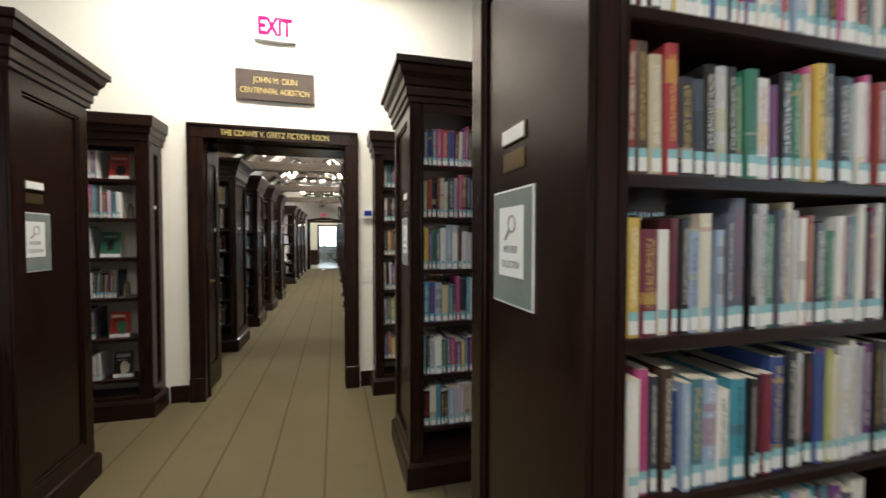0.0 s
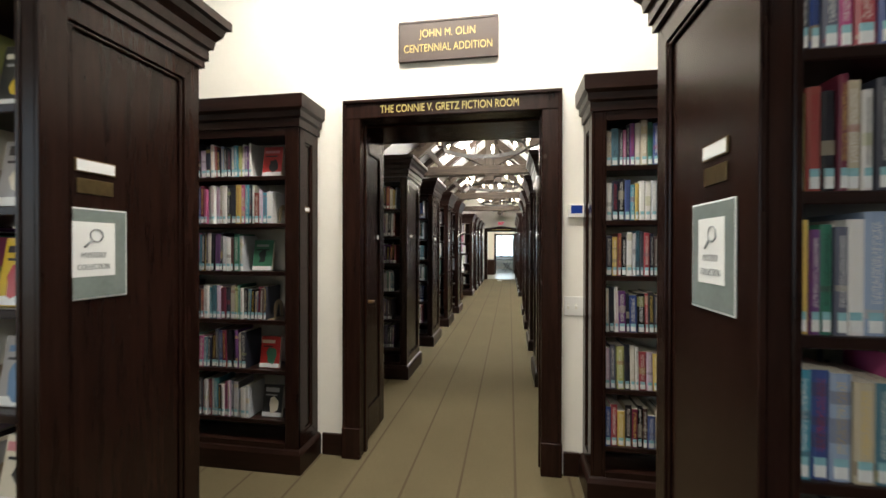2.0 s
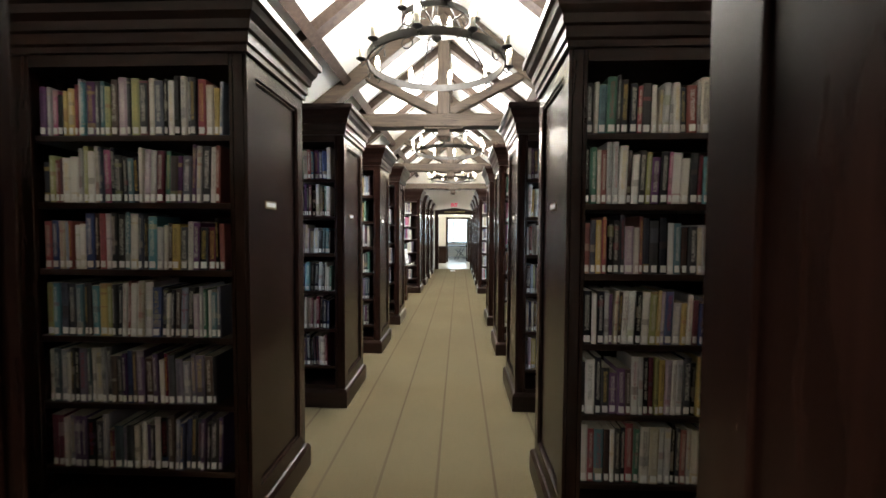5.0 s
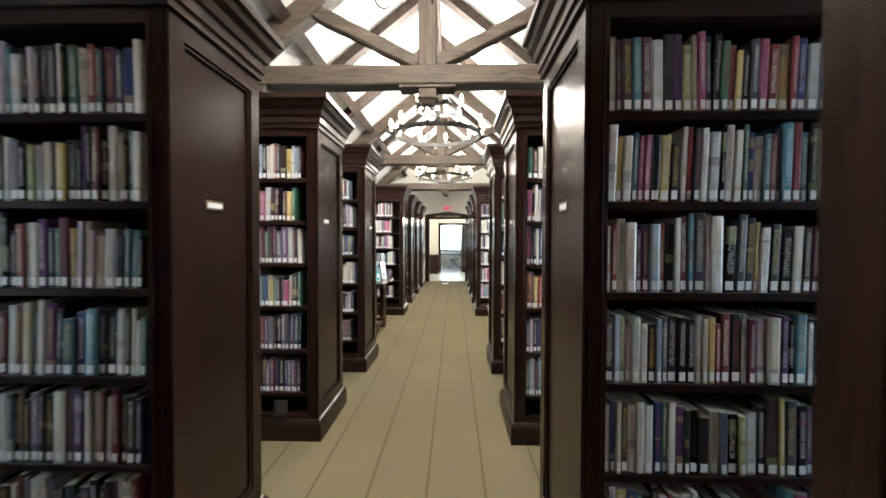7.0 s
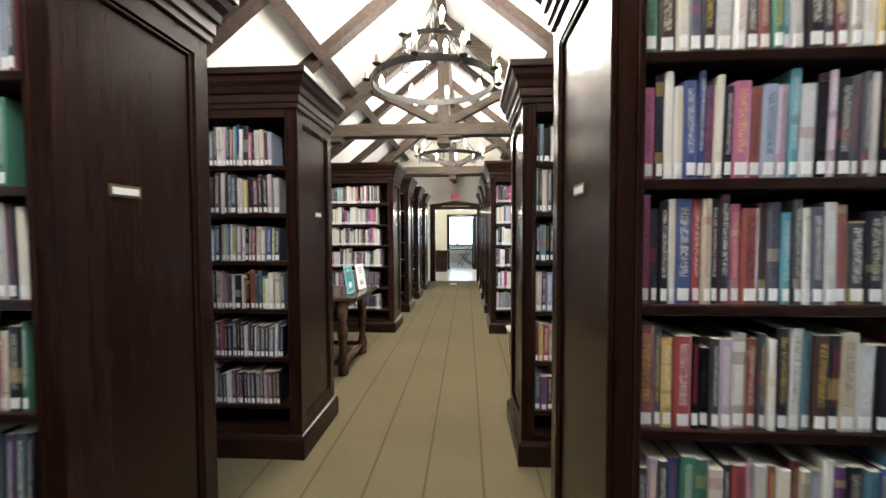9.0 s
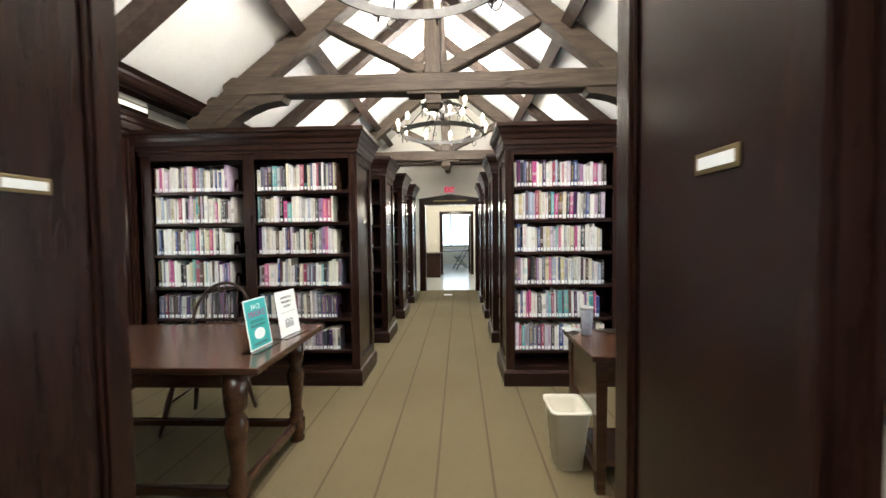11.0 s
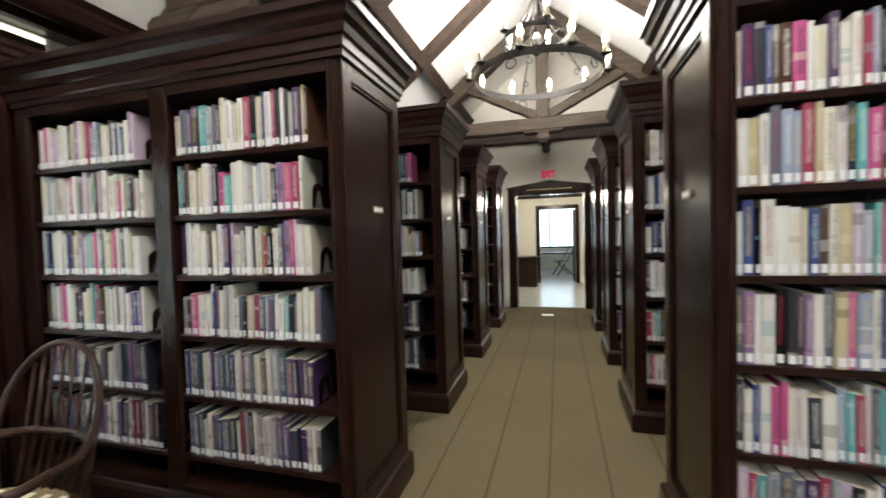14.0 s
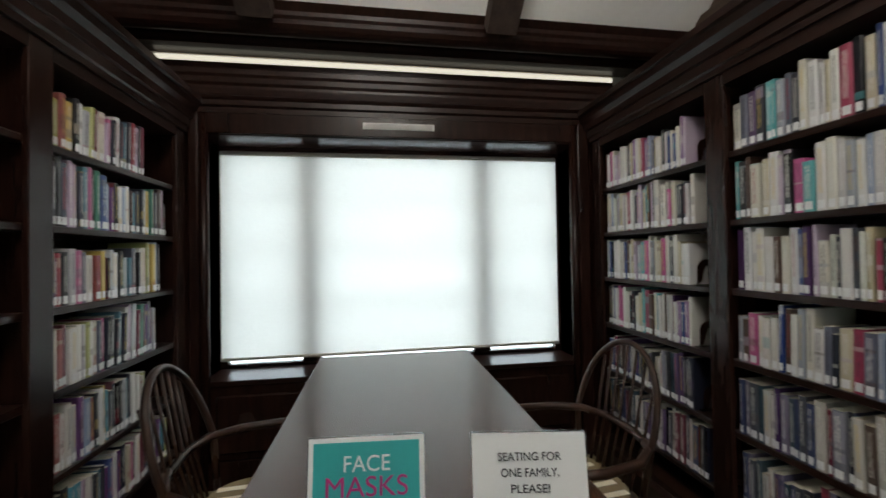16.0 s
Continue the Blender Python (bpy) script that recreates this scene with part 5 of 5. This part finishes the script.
def build_chair():
    """A bow-back chair that faces +y, its seat centre over the origin."""
    ob = empty("windsor_chair", "dark wooden bow-back armchair with a striped seat cushion at the table", "chair", "chairs at the table")
    bm = bmesh.new()
    out = [(0.24 * math.copysign(abs(math.cos(a)) ** 0.7, math.cos(a)), 0.22 * math.copysign(abs(math.sin(a)) ** 0.7, math.sin(a))) for a in [2 * math.pi * i / 24 for i in range(24)]]
    prism(bm, out, (0.41, 0.45), lambda u, v, d: (u, v, d))
    part("seat", bm, CHAIR_WOOD, ob)
    bm = bmesh.new()
    prism(bm, [(u * 0.86, v * 0.86) for u, v in out], (0.452, 0.482), lambda u, v, d: (u, v, d))
    cushion = part("cushion", bm, STRIPED, ob, "striped brown and cream cushion")
    for i in range(5):
        x = -0.15 + i * 0.068
        part("stripe", boxed(x, x + 0.026, -0.155, 0.155, 0.4822, 0.4838), CANDLE, cushion)
    bm = bmesh.new()
    hoop = [(0.215 * math.cos(a) * (1.0 + 0.10 * math.sin(a)), -0.19 - 0.10 * max(0, math.sin(a)), 0.66 + 0.32 * math.sin(a)) for a in [math.pi * i / 20 for i in range(21)]]
    hoop = [(0.19, -0.17, 0.45)] + hoop + [(-0.19, -0.17, 0.45)]
    tube(bm, hoop, 0.0125, 8)
    part("bow", bm, CHAIR_WOOD, ob)
    bm = bmesh.new()
    rail = [(0.27, 0.16, 0.655), (0.29, 0.05, 0.655), (0.27, -0.10, 0.655), (0.20, -0.20, 0.66), (0.08, -0.235, 0.665), (-0.08, -0.235, 0.665), (-0.20, -0.20, 0.66), (-0.27, -0.10, 0.655), (-0.29, 0.05, 0.655), (-0.27, 0.16, 0.655)]
    tube(bm, rail, 0.016, 8)
    part("arm_rail", bm, CHAIR_WOOD, ob)
    for i in range(7):
        x = -0.135 + i * 0.045
        bm = bmesh.new()
        top = 0.66 + 0.32 * math.sqrt(max(0.05, 1 - (x / 0.215) ** 2)) - 0.012
        tube(bm, [(x * 0.85, -0.175, 0.45), (x, -0.235, 0.665), (x * 1.08, -0.285, top)], 0.0055, 6)
        part("spindle", bm, CHAIR_WOOD, ob)
    for s in (-1, 1):
        bm = bmesh.new()
        tube(bm, [(s * 0.215, 0.11, 0.45), (s * 0.275, 0.13, 0.65)], [0.010, 0.012], 8)
        part("arm_post", bm, CHAIR_WOOD, ob)
        for t in (-1, 1):
            bm = bmesh.new()
            tube(bm, [(s * 0.15, t * 0.14, 0.41), (s * 0.19, t * 0.18, 0.22), (s * 0.23, t * 0.22, 0.0)], [0.015, 0.021, 0.013], 8)
            part("leg", bm, CHAIR_WOOD, ob)
        bm = bmesh.new()
        tube(bm, [(s * 0.19, -0.18, 0.21), (s * 0.19, 0.18, 0.21)], 0.010, 8)
        part("stretcher", bm, CHAIR_WOOD, ob)
    return ob


def build_stand(m, front, label, lines):
    """A clear acrylic stand with a printed sheet that faces local -y."""
    ob = empty("sign_holder", label, "table sign", "signs on the table")
    part("holder", boxed(-0.110, 0.110, 0.002, 0.005, 0.0, 0.285), ACRYLIC, ob, "clear acrylic back")
    part("foot", boxed(-0.112, 0.112, -0.035, 0.055, 0.0005, 0.003), ACRYLIC, ob, "clear acrylic foot")
    part("sheet", boxed(-0.107, 0.107, 0.0, 0.0015, 0.004, 0.282), PAPER, ob)
    if front is not None:
        part("print", boxed(-0.098, 0.098, -0.001, -0.0002, 0.012, 0.274), front, ob)
    for words, z, size, width, mat in lines:
        lettering("lettering", words, size, pose(0, -0.002, z, 90, 0, 0), mat, ob, width, thick=0.0005)
    ob.matrix_basis = m
    return ob


def lean_back(ob, degrees):
    """Tips all of a stand but its foot back about its lower edge."""
    for c in ob.children:
        if not c.name.startswith("foot"):
            c.matrix_basis = pose(0, 0.004, 0.0015, -degrees, 0, 0) @ Matrix.Scale(0.955, 4) @ c.matrix_basis


def build_reading_bay():
    build_table("reading_table", -2.79, -0.86, 13.38, 14.27, 0.75, "long worn dark wooden table with turned legs by the window")
    chair = build_chair()
    chair.matrix_basis = pose(-1.80, 13.29, 0, 0, 0, 4)
    copy_thing(chair, pose(-1.76, 14.43, 0, 0, 0, 186))
    a = build_stand(pose(-0.992, 13.700, 0.751, 0, 0, 85), TEAL, "teal face mask notice in a clear stand on the table", [("FACE", 0.235, 0.040, 0.085, PAPER), ("MASKS", 0.195, 0.050, 0.15, MAGENTA)])
    bm = bmesh.new()
    outline = [(0.05 * math.cos(t), 0.032 * math.sin(t)) for t in [2 * math.pi * i / 20 for i in range(20)]]
    prism(bm, outline, (-0.0022, -0.0012), lambda u, v, d: (u, d, v + 0.085))
    part("mask_picture", bm, PAPER, a)
    for z in (0.160, 0.150, 0.135, 0.126, 0.034, 0.026):
        part("text_bar", boxed(-0.07, 0.07, -0.0018, -0.0012, z, z + 0.004), INK, a)
    lean_back(a, 9)
    b = build_stand(pose(-0.953, 13.985, 0.751, 0, 0, 81), None, "white seating notice in a clear stand on the table", [("SEATING FOR", 0.240, 0.021, 0.118, INK), ("ONE FAMILY,", 0.212, 0.021, 0.108, INK), ("PLEASE!", 0.184, 0.021, 0.072, INK)])
    part("text_bar", boxed(-0.08, 0.08, -0.0012, -0.0004, 0.145, 0.148), GREY_INK, b)
    bm = bmesh.new()
    for i in range(5):
        x = -0.036 + i * 0.018
        lathe(bm, [(0.008, 0.0), (0.008, 0.0012)], pose(x, -0.0002, 0.095 + 0.006 * (i % 2), 90, 0, 0), 8)
        box(bm, x - 0.007, x + 0.007, -0.0014, -0.0002, 0.052, 0.086)
    part("picture", bm, GREY_INK, b)
    lean_back(b, 9)


def build_desk():
    desk = empty("computer_table", "dark wooden table with square legs, a drawer and a low shelf", "table")
    x0, x1, y0, y1, top = 0.728, 2.30, 13.62, 14.19, 0.73
    part("tabletop", boxed(x0, x1, y0, y1, top - 0.03, top, bevel=0.004), TABLE_WOOD, desk)
    for x in (x0 + 0.055, x1 - 0.055):
        for y in (y0 + 0.05, y1 - 0.05):
            bm = bmesh.new()
            prism(bm, ((-0.03, -0.03), (0.03, -0.03), (0.03, 0.03), (-0.03, 0.03)), (0.0, top - 0.031), lambda u, v, d: (x + u * (0.75 + 0.25 * min(1, d / 0.5)), y + v * (0.75 + 0.25 * min(1, d / 0.5)), d))
            part("leg", bm, TABLE_WOOD, desk)
    part("side_panel", boxed(x0 + 0.035, x0 + 0.055, y0 + 0.085, y1 - 0.085, 0.42, top - 0.032), TABLE_WOOD, desk)
    part("back_apron", boxed(x0 + 0.09, x1 - 0.09, y1 - 0.06, y1 - 0.04, top - 0.15, top - 0.032), TABLE_WOOD, desk)
    part("front_apron", boxed(x0 + 0.09, x1 - 0.09, y0 + 0.04, y0 + 0.06, top - 0.15, top - 0.032), TABLE_WOOD, desk)
    drawer = part("drawer_front", boxed(x0 + 0.14, x0 + 0.66, y0 + 0.028, y0 + 0.039, top - 0.14, top - 0.045, bevel=0.003), TABLE_WOOD, desk)
    bm = bmesh.new()
    lathe(bm, [(0.008, 0.0), (0.010, 0.010), (0.017, 0.018), (0.012, 0.026)], pose(x0 + 0.27, y0 + 0.028, top - 0.092, 90, 0, 0), 12)
    part("knob", bm, INK, drawer, "round dark knob")
    part("low_shelf", boxed(x0 + 0.085, x1 - 0.085, y0 + 0.09, y1 - 0.09, 0.11, 0.135, bevel=0.003), TABLE_WOOD, desk)
    for x in (x0 + 0.055, x1 - 0.055):
        part("shelf_rail", boxed(x - 0.015, x + 0.015, y0 + 0.08, y1 - 0.08, 0.085, 0.109), TABLE_WOOD, desk)
    z = 0.7305
    # monitor
    ob = empty("monitor", "lit flat computer monitor on a black stand", "monitor")
    bm = bmesh.new()
    lathe(bm, [(0.0, 0.0), (0.105, 0.0), (0.108, 0.008), (0.085, 0.020), (0.04, 0.030), (0.0, 0.032)], Matrix.Translation((0, 0.05, 0)), 24)
    part("foot", bm, BLACK, ob)
    part("neck", boxed(-0.045, 0.045, 0.042, 0.068, 0.028, 0.16, bevel=0.006), BLACK, ob)
    bm = bmesh.new()
    box(bm, -0.150, 0.150, 0.012, 0.036, 0.045, 0.305, bevel=0.006)
    tilt = pose(0, 0, 0, -7)
    part("housing", bm, BLACK, ob).matrix_basis = tilt
    part("bezel", boxed(-0.148, 0.148, 0.006, 0.0115, 0.047, 0.303, bevel=0.002), BLACK, ob).matrix_basis = tilt
    scr = part("screen", boxed(-0.134, 0.134, 0.003, 0.0058, 0.064, 0.290), SCREEN, ob, "bright white screen")
    scr.matrix_basis = tilt
    part("text_bar", boxed(-0.11, -0.02, 0.0018, 0.0028, 0.262, 0.268), SILVER, scr)
    part("text_bar", boxed(-0.05, 0.08, 0.0018, 0.0028, 0.235, 0.240), CREAM_PLASTIC, scr)
    ob.matrix_basis = pose(1.22, 14.06, z, 0, 0, 10)
    # keyboard
    ob = empty("keyboard", "black and silver computer keyboard on the table", "keyboard")
    bm = bmesh.new()
    prism(bm, ((-0.075, 0.0), (0.075, 0.0), (0.075, 0.026), (-0.075, 0.012)), (-0.225, 0.225), lambda u, v, d: (d, u, v))
    part("body", bm, BLACK, ob)
    part("top_strip", boxed(-0.223, 0.223, 0.058, 0.0745, 0.0255, 0.0290), SILVER, ob, "silver strip along the back edge")
    for r in range(5):
        for c in range(15):
            y = -0.058 + r * 0.024
            kz = 0.0125 + (y + 0.075) / 0.15 * 0.014
            part("key", boxed(-0.212 + c * 0.0283, -0.188 + c * 0.0283, y, y + 0.019, kz - 0.001, kz + 0.007, bevel=0.001), BLACK, ob) if (r, c) == (0, 0) else None
            if (r, c) != (0, 0):
                k = new("key", [o for o in ob.children if o.name.startswith("key")][0].data)
                k.parent = ob
                k.location = (c * 0.0283, r * 0.024, (r * 0.024) / 0.15 * 0.014)
    ob.matrix_basis = pose(1.16, 13.79, z, 0, 0, 17)
    ob = empty("computer_mouse", "black computer mouse beside the keyboard", "mouse")
    bm = bmesh.new()
    lathe(bm, [(0.0, 0.0), (0.030, 0.0), (0.031, 0.010), (0.025, 0.024), (0.012, 0.031), (0.0, 0.033)], Matrix.Diagonal((1, 1.7, 1, 1)), 18)
    part("body", bm, BLACK, ob)
    part("wheel", boxed(-0.003, 0.003, 0.012, 0.026, 0.028, 0.0335, bevel=0.001), SILVER, ob)
    ob.matrix_basis = pose(1.43, 13.87, z, 0, 0, 20)
    # tumbler
    ob = empty("tumbler", "cloudy grey plastic tumbler with a silver lid on the table", "cup")
    bm = bmesh.new()
    lathe(bm, [(0.030, 0.0), (0.031, 0.01), (0.038, 0.16), (0.0365, 0.16), (0.030, 0.012)], seg=20)
    part("cup", bm, plain("cloudy_grey_plastic", (0.15, 0.16, 0.19), 0.25, vary=0.25, scale=20), ob)
    bm = bmesh.new()
    lathe(bm, [(0.029, 0.013), (0.0305, 0.055)], seg=20)
    part("drink", bm, BLACK, ob)
    bm = bmesh.new()
    lathe(bm, [(0.040, 0.155), (0.041, 0.165), (0.037, 0.172)], seg=20)
    part("lid", bm, SILVER, ob)
    ob.matrix_basis = pose(0.835, 14.06, z)
    bm = bmesh.new()
    rng = random.Random(4)
    grid = [[bm.verts.new((-0.055 + 0.022 * i + rng.uniform(-0.006, 0.006), -0.045 + 0.018 * j + rng.uniform(-0.006, 0.006), 0.001 + rng.uniform(0.0, 0.020))) for j in range(6)] for i in range(6)]
    for i in range(5):
        for j in range(5):
            bm.faces.new((grid[i][j], grid[i + 1][j], grid[i + 1][j + 1], grid[i][j + 1]))
    bmesh.ops.solidify(bm, geom=bm.faces[:], thickness=0.0008)
    ob = thing("paper_napkin", bm, PAPER, "crumpled white paper napkin on the table", "napkin")
    ob.location = (0.775, 14.15, z)
    for i, pts in enumerate((((0.92, 14.17, z + 0.004), (1.0, 14.10, z + 0.004), (1.05, 14.0, z + 0.004), (1.13, 14.06, z + 0.005), (1.17, 14.12, z + 0.02)), ((0.95, 14.19, z + 0.004), (1.06, 14.15, z + 0.004), (1.17, 14.16, z + 0.02)))):
        bm = bmesh.new()
        tube(bm, pts, 0.0035, 6)
        thing("cable", bm, BLACK, "thin black cable lying on the table", "cable", "cables on the table")
    # waste bin: open tub with thick rim
    bm = bmesh.new()

    def ring(hx, hy, zz):
        pts = []
        for cx, cy, a0 in ((1, 1, 0), (-1, 1, 90), (-1, -1, 180), (1, -1, 270)):
            for k in range(4):
                a = radians(a0 + 30 * k)
                pts.append(bm.verts.new((cx * (hx - 0.035) + 0.035 * math.cos(a), cy * (hy - 0.035) + 0.035 * math.sin(a), zz)))
        return pts

    rings = [ring(0.095, 0.075, 0.0), ring(0.128, 0.105, 0.335), ring(0.138, 0.115, 0.338), ring(0.138, 0.115, 0.352), ring(0.125, 0.102, 0.352), ring(0.122, 0.099, 0.33), ring(0.092, 0.072, 0.012)]
    for a, b in zip(rings, rings[1:]):
        for i in range(16):
            f = bm.faces.new((a[i], a[(i + 1) % 16], b[(i + 1) % 16], b[i]))
            f.smooth = True
    bm.faces.new(rings[0])
    bm.faces.new(rings[-1])
    ob = thing("waste_bin", bm, CREAM_PLASTIC, "cream plastic waste bin on the carpet beside the table", "bin")
    ob.matrix_basis = pose(0.685, 13.95, 0, 0, 0, 90)
    bm = bmesh.new()
    box(bm, -0.03, 0.03, -0.11, 0.11, 0.0, 0.05, bevel=0.008)
    ob = thing("power_strip", bm, WHITE, "white power strip lying on the low table shelf", "power strip")
    ob.matrix_basis = pose(1.25, 13.98, 0.1355, 0, 0, 35)


def build_outlet():
    """A dark power outlet low on a case front."""
    ob = empty("power_outlet", "dark power outlet plate low on a bookcase front", "outlet")
    part("plate", boxed(-0.045, 0.045, -0.006, 0.0, -0.055, 0.055, bevel=0.002), BLACK, ob)
    part("socket", boxed(-0.024, 0.024, -0.009, -0.0062, -0.032, 0.032, bevel=0.001), SIGN_BROWN, ob)
    ob.location = (-1.075, 10.611, 0.225)


# ---- far end ----
def build_far_end():
    casing("end_casing", -0.74, 0.45, 2.02, END_Y, -1, "dark wooden casing with a low pointed head round the end doorway", 0.115, 0.10)
    bm = bmesh.new()
    for a, b in ((-0.74, -0.72), (0.43, 0.45)):
        box(bm, a, b, END_Y, END_Y + 0.22, 0, 2.02)
    box(bm, -0.72, 0.43, END_Y, END_Y + 0.22, 2.0, 2.02)
    structure("end_lining", bm, WOOD, "dark wooden lining of the end doorway", "door lining")
    for i, z in enumerate((2.075,)):
        for j in range(14):
            x = -0.52 + j * 0.055
            ob = thing("lettering_bar", boxed(x, x + 0.035, END_Y - 0.0375, END_Y - 0.0355, z, z + 0.022), GOLD, "small gilt lettering on the dark door head", "lettering", "lettering over the end doorway")
    ob = empty("exit_sign", "red lit exit sign over the end doorway", "exit sign")
    part("housing", boxed(-0.30, 0.0, END_Y - 0.05, END_Y, 2.245, 2.42, bevel=0.006), WHITE, ob)
    lettering("lettering", "EXIT", 0.16, pose(-0.15, END_Y - 0.052, 2.332, 90, 0, 0), RED_LETTER, ob, 0.23, bold=0.007)
    bm = bmesh.new()
    box(bm, CX - 2.3, CX + 2.3, END_Y - 0.18, END_Y - 0.002, 2.90, 3.05, bevel=0.006)
    lathe(bm, [(0.03, 2.70), (0.06, 2.72), (0.07, 2.76), (0.05, 2.80), (0.085, 2.84), (0.085, 2.90)], Matrix.Translation((CX, END_Y - 0.09, 0)), 10)
    thing("end_beam", bm, BEAM, "rough oak beam with a round boss against the end wall", "beam")
    ob = empty("floor_vent", "small pale metal floor vent in the carpet", "vent")
    part("plate", boxed(CX - 0.10, CX + 0.08, 20.30, 20.44, 0.0, 0.004), WHITE, ob)
    # hall beyond
    structure("wall_hall_west", boxed(-2.6, -2.4, END_Y + 0.22, 24.7, 0, 2.4), PLASTER, "cream wall of the hall", "wall")
    structure("wall_hall_east", boxed(2.2, 2.4, END_Y + 0.22, 24.7, 0, 2.4), PLASTER, "cream wall of the hall", "wall")
    structure("ceiling_hall", boxed(-2.6, 2.4, END_Y + 0.22, 24.9, 2.4, 2.5), ROOF_PLASTER, "white ceiling of the hall", "ceiling")
    wall_with_holes("wall_hall_north", "cream wall with a second dark doorway", "x", 24.7, 0.2, -2.6, 2.4, 0, 2.4, [(-0.47, 0.42, -1, 1.93)], PLASTER)
    casing("hall_casing", -0.47, 0.42, 1.93, 24.7, -1, "dark wooden casing round the second doorway", 0.10)
    bm = bmesh.new()
    for z0, z1, t in ((2.22, 2.30, 0.10), (2.30, 2.40, 0.06)):
        box(bm, -2.4, 2.2, 24.7 - t, 24.7, z0, z1)
    structure("hall_cornice", bm, WOOD_H, "dark wooden cornice in the hall", "trim")
    for y in (22.2, 23.6):
        structure("hall_beam", boxed(-2.4, 2.2, y - 0.07, y + 0.07, 2.30, 2.399, bevel=0.006), WOOD_H, "dark wooden beam under the hall ceiling", "beam")
    casing("hall_side_casing", -2.0, -1.15, 1.95, 24.69, -1, "dark wooden casing on the hall wall", 0.09)
    ob = empty("desk", "dark wooden service desk standing in the hall", "desk")
    part("front", boxed(-1.45, -0.52, 23.75, 24.30, 0.0, 0.70, bevel=0.01), WOOD, ob)
    part("desktop", boxed(-1.50, -0.48, 23.70, 24.35, 0.70, 0.74, bevel=0.006), WOOD_H, ob)
    ob = empty("ceiling_light", "bright white bowl ceiling light in the hall", "ceiling light")
    bm = bmesh.new()
    lathe(bm, [(0.03, -0.11), (0.13, -0.085), (0.20, -0.02), (0.21, 0.0)], Matrix.Translation((-0.10, 22.8, 2.26)), 18)
    part("bowl", bm, glow("hall_light_bowl", (1.0, 0.95, 0.82), 9.0), ob)
    part("stem", boxed(-0.115, -0.085, 22.785, 22.815, 2.16, 2.40), BRASS, ob)
    point_lamp("hall_light", (-0.10, 22.8, 2.06), 95, (1.0, 0.93, 0.75), 0.15)
    # sunlit room past the second doorway
    structure("wall_far_west", boxed(-1.9, -1.7, 24.9, 30.0, 0, 2.7), PLASTER, "pale wall of the far room", "wall")
    structure("wall_far_east", boxed(1.5, 1.7, 24.9, 30.0, 0, 2.7), PLASTER, "pale wall of the far room", "wall")
    structure("ceiling_far", boxed(-1.9, 1.7, 24.9, 30.0, 2.7, 2.8), ROOF_PLASTER, "white ceiling of the far room", "ceiling")
    wall_with_holes("wall_far_north", "end wall with a tall window", "x", 29.0, 0.2, -1.7, 1.5, 0, 2.7, [(-0.85, 0.75, 0.75, 2.4)], PLASTER)
    ob = empty("window_0", "tall bright window with a dark frame in the far room", "window", kind="structure")
    bm = bmesh.new()
    for p in ((-0.85, -0.79, 0.75, 2.4), (0.69, 0.75, 0.75, 2.4), (-0.33, -0.27, 0.81, 2.34), (-0.79, 0.69, 0.75, 0.81), (-0.79, 0.69, 2.34, 2.4)):
        box(bm, p[0], p[1], 29.02, 29.08, p[2], p[3])
    part("window_frame", bm, WOOD, ob)
    for a, b in ((-0.79, -0.33), (-0.27, 0.69)):
        p = part("pane", boxed(a, b, 29.045, 29.05, 0.81, 2.34), GLASS, ob)
        p.visible_shadow = False
    area_lamp("daylight_far", pose(-0.05, 29.5, 1.6, 90, 0, 180), 1.8, 1.8, FAR_WATTS, SKY_COL)
    ob = empty("door_3", "dark panelled door standing open in the far doorway", "door", kind="structure")
    panel_leaf(ob, 0.80, 1.90, 0.04)
    ob.matrix_basis = pose(0.40, 24.95, 0.006, 0, 0, 82)
    # slatted deck chair seen against the light
    ob = empty("folding_chair", "dark slatted folding chair standing in the far room", "chair")
    for s in (-0.22, 0.22):
        bm = bmesh.new()
        tube(bm, [(-0.25, s, 0.0), (0.28, s, 0.85)], 0.016, 6)
        part("side_rail", bm, INK, ob)
        bm = bmesh.new()
        tube(bm, [(0.25, s * 0.9, 0.0), (-0.22, s * 0.9, 0.48)], 0.016, 6)
        part("leg", bm, INK, ob)
    for i in range(5):
        part("slat", boxed(-0.22 + i * 0.075, -0.165 + i * 0.075, -0.22, 0.22, 0.43 + i * 0.004, 0.445 + i * 0.004), INK, ob)
    ob.matrix_basis = pose(0.12, 26.6, 0, 0, 0, 18)
    ob = empty("low_table", "low dark table in the far room by the window", "table")
    part("tabletop", boxed(-1.2, 0.9, 27.6, 28.3, 0.60, 0.64, bevel=0.005), WOOD_H, ob)
    for x in (-1.1, 0.8):
        for y in (27.7, 28.2):
            part("leg", boxed(x - 0.03, x + 0.03, y - 0.03, y + 0.03, 0.0, 0.60), WOOD, ob)


build_setting()
build_roof()
for i, y in enumerate(TRUSS_Y):
    build_truss(y, i)
for i, y in enumerate((9.83, 13.78, 17.70)):
    build_chandelier(y, i)
build_doorway()
build_entry_signs()
build_windows()
build_bay()
build_far_end()
build_reading_bay()
build_desk()
build_outlet()
build_entry_cases()
build_wall_cases()
build_fiction_cases()
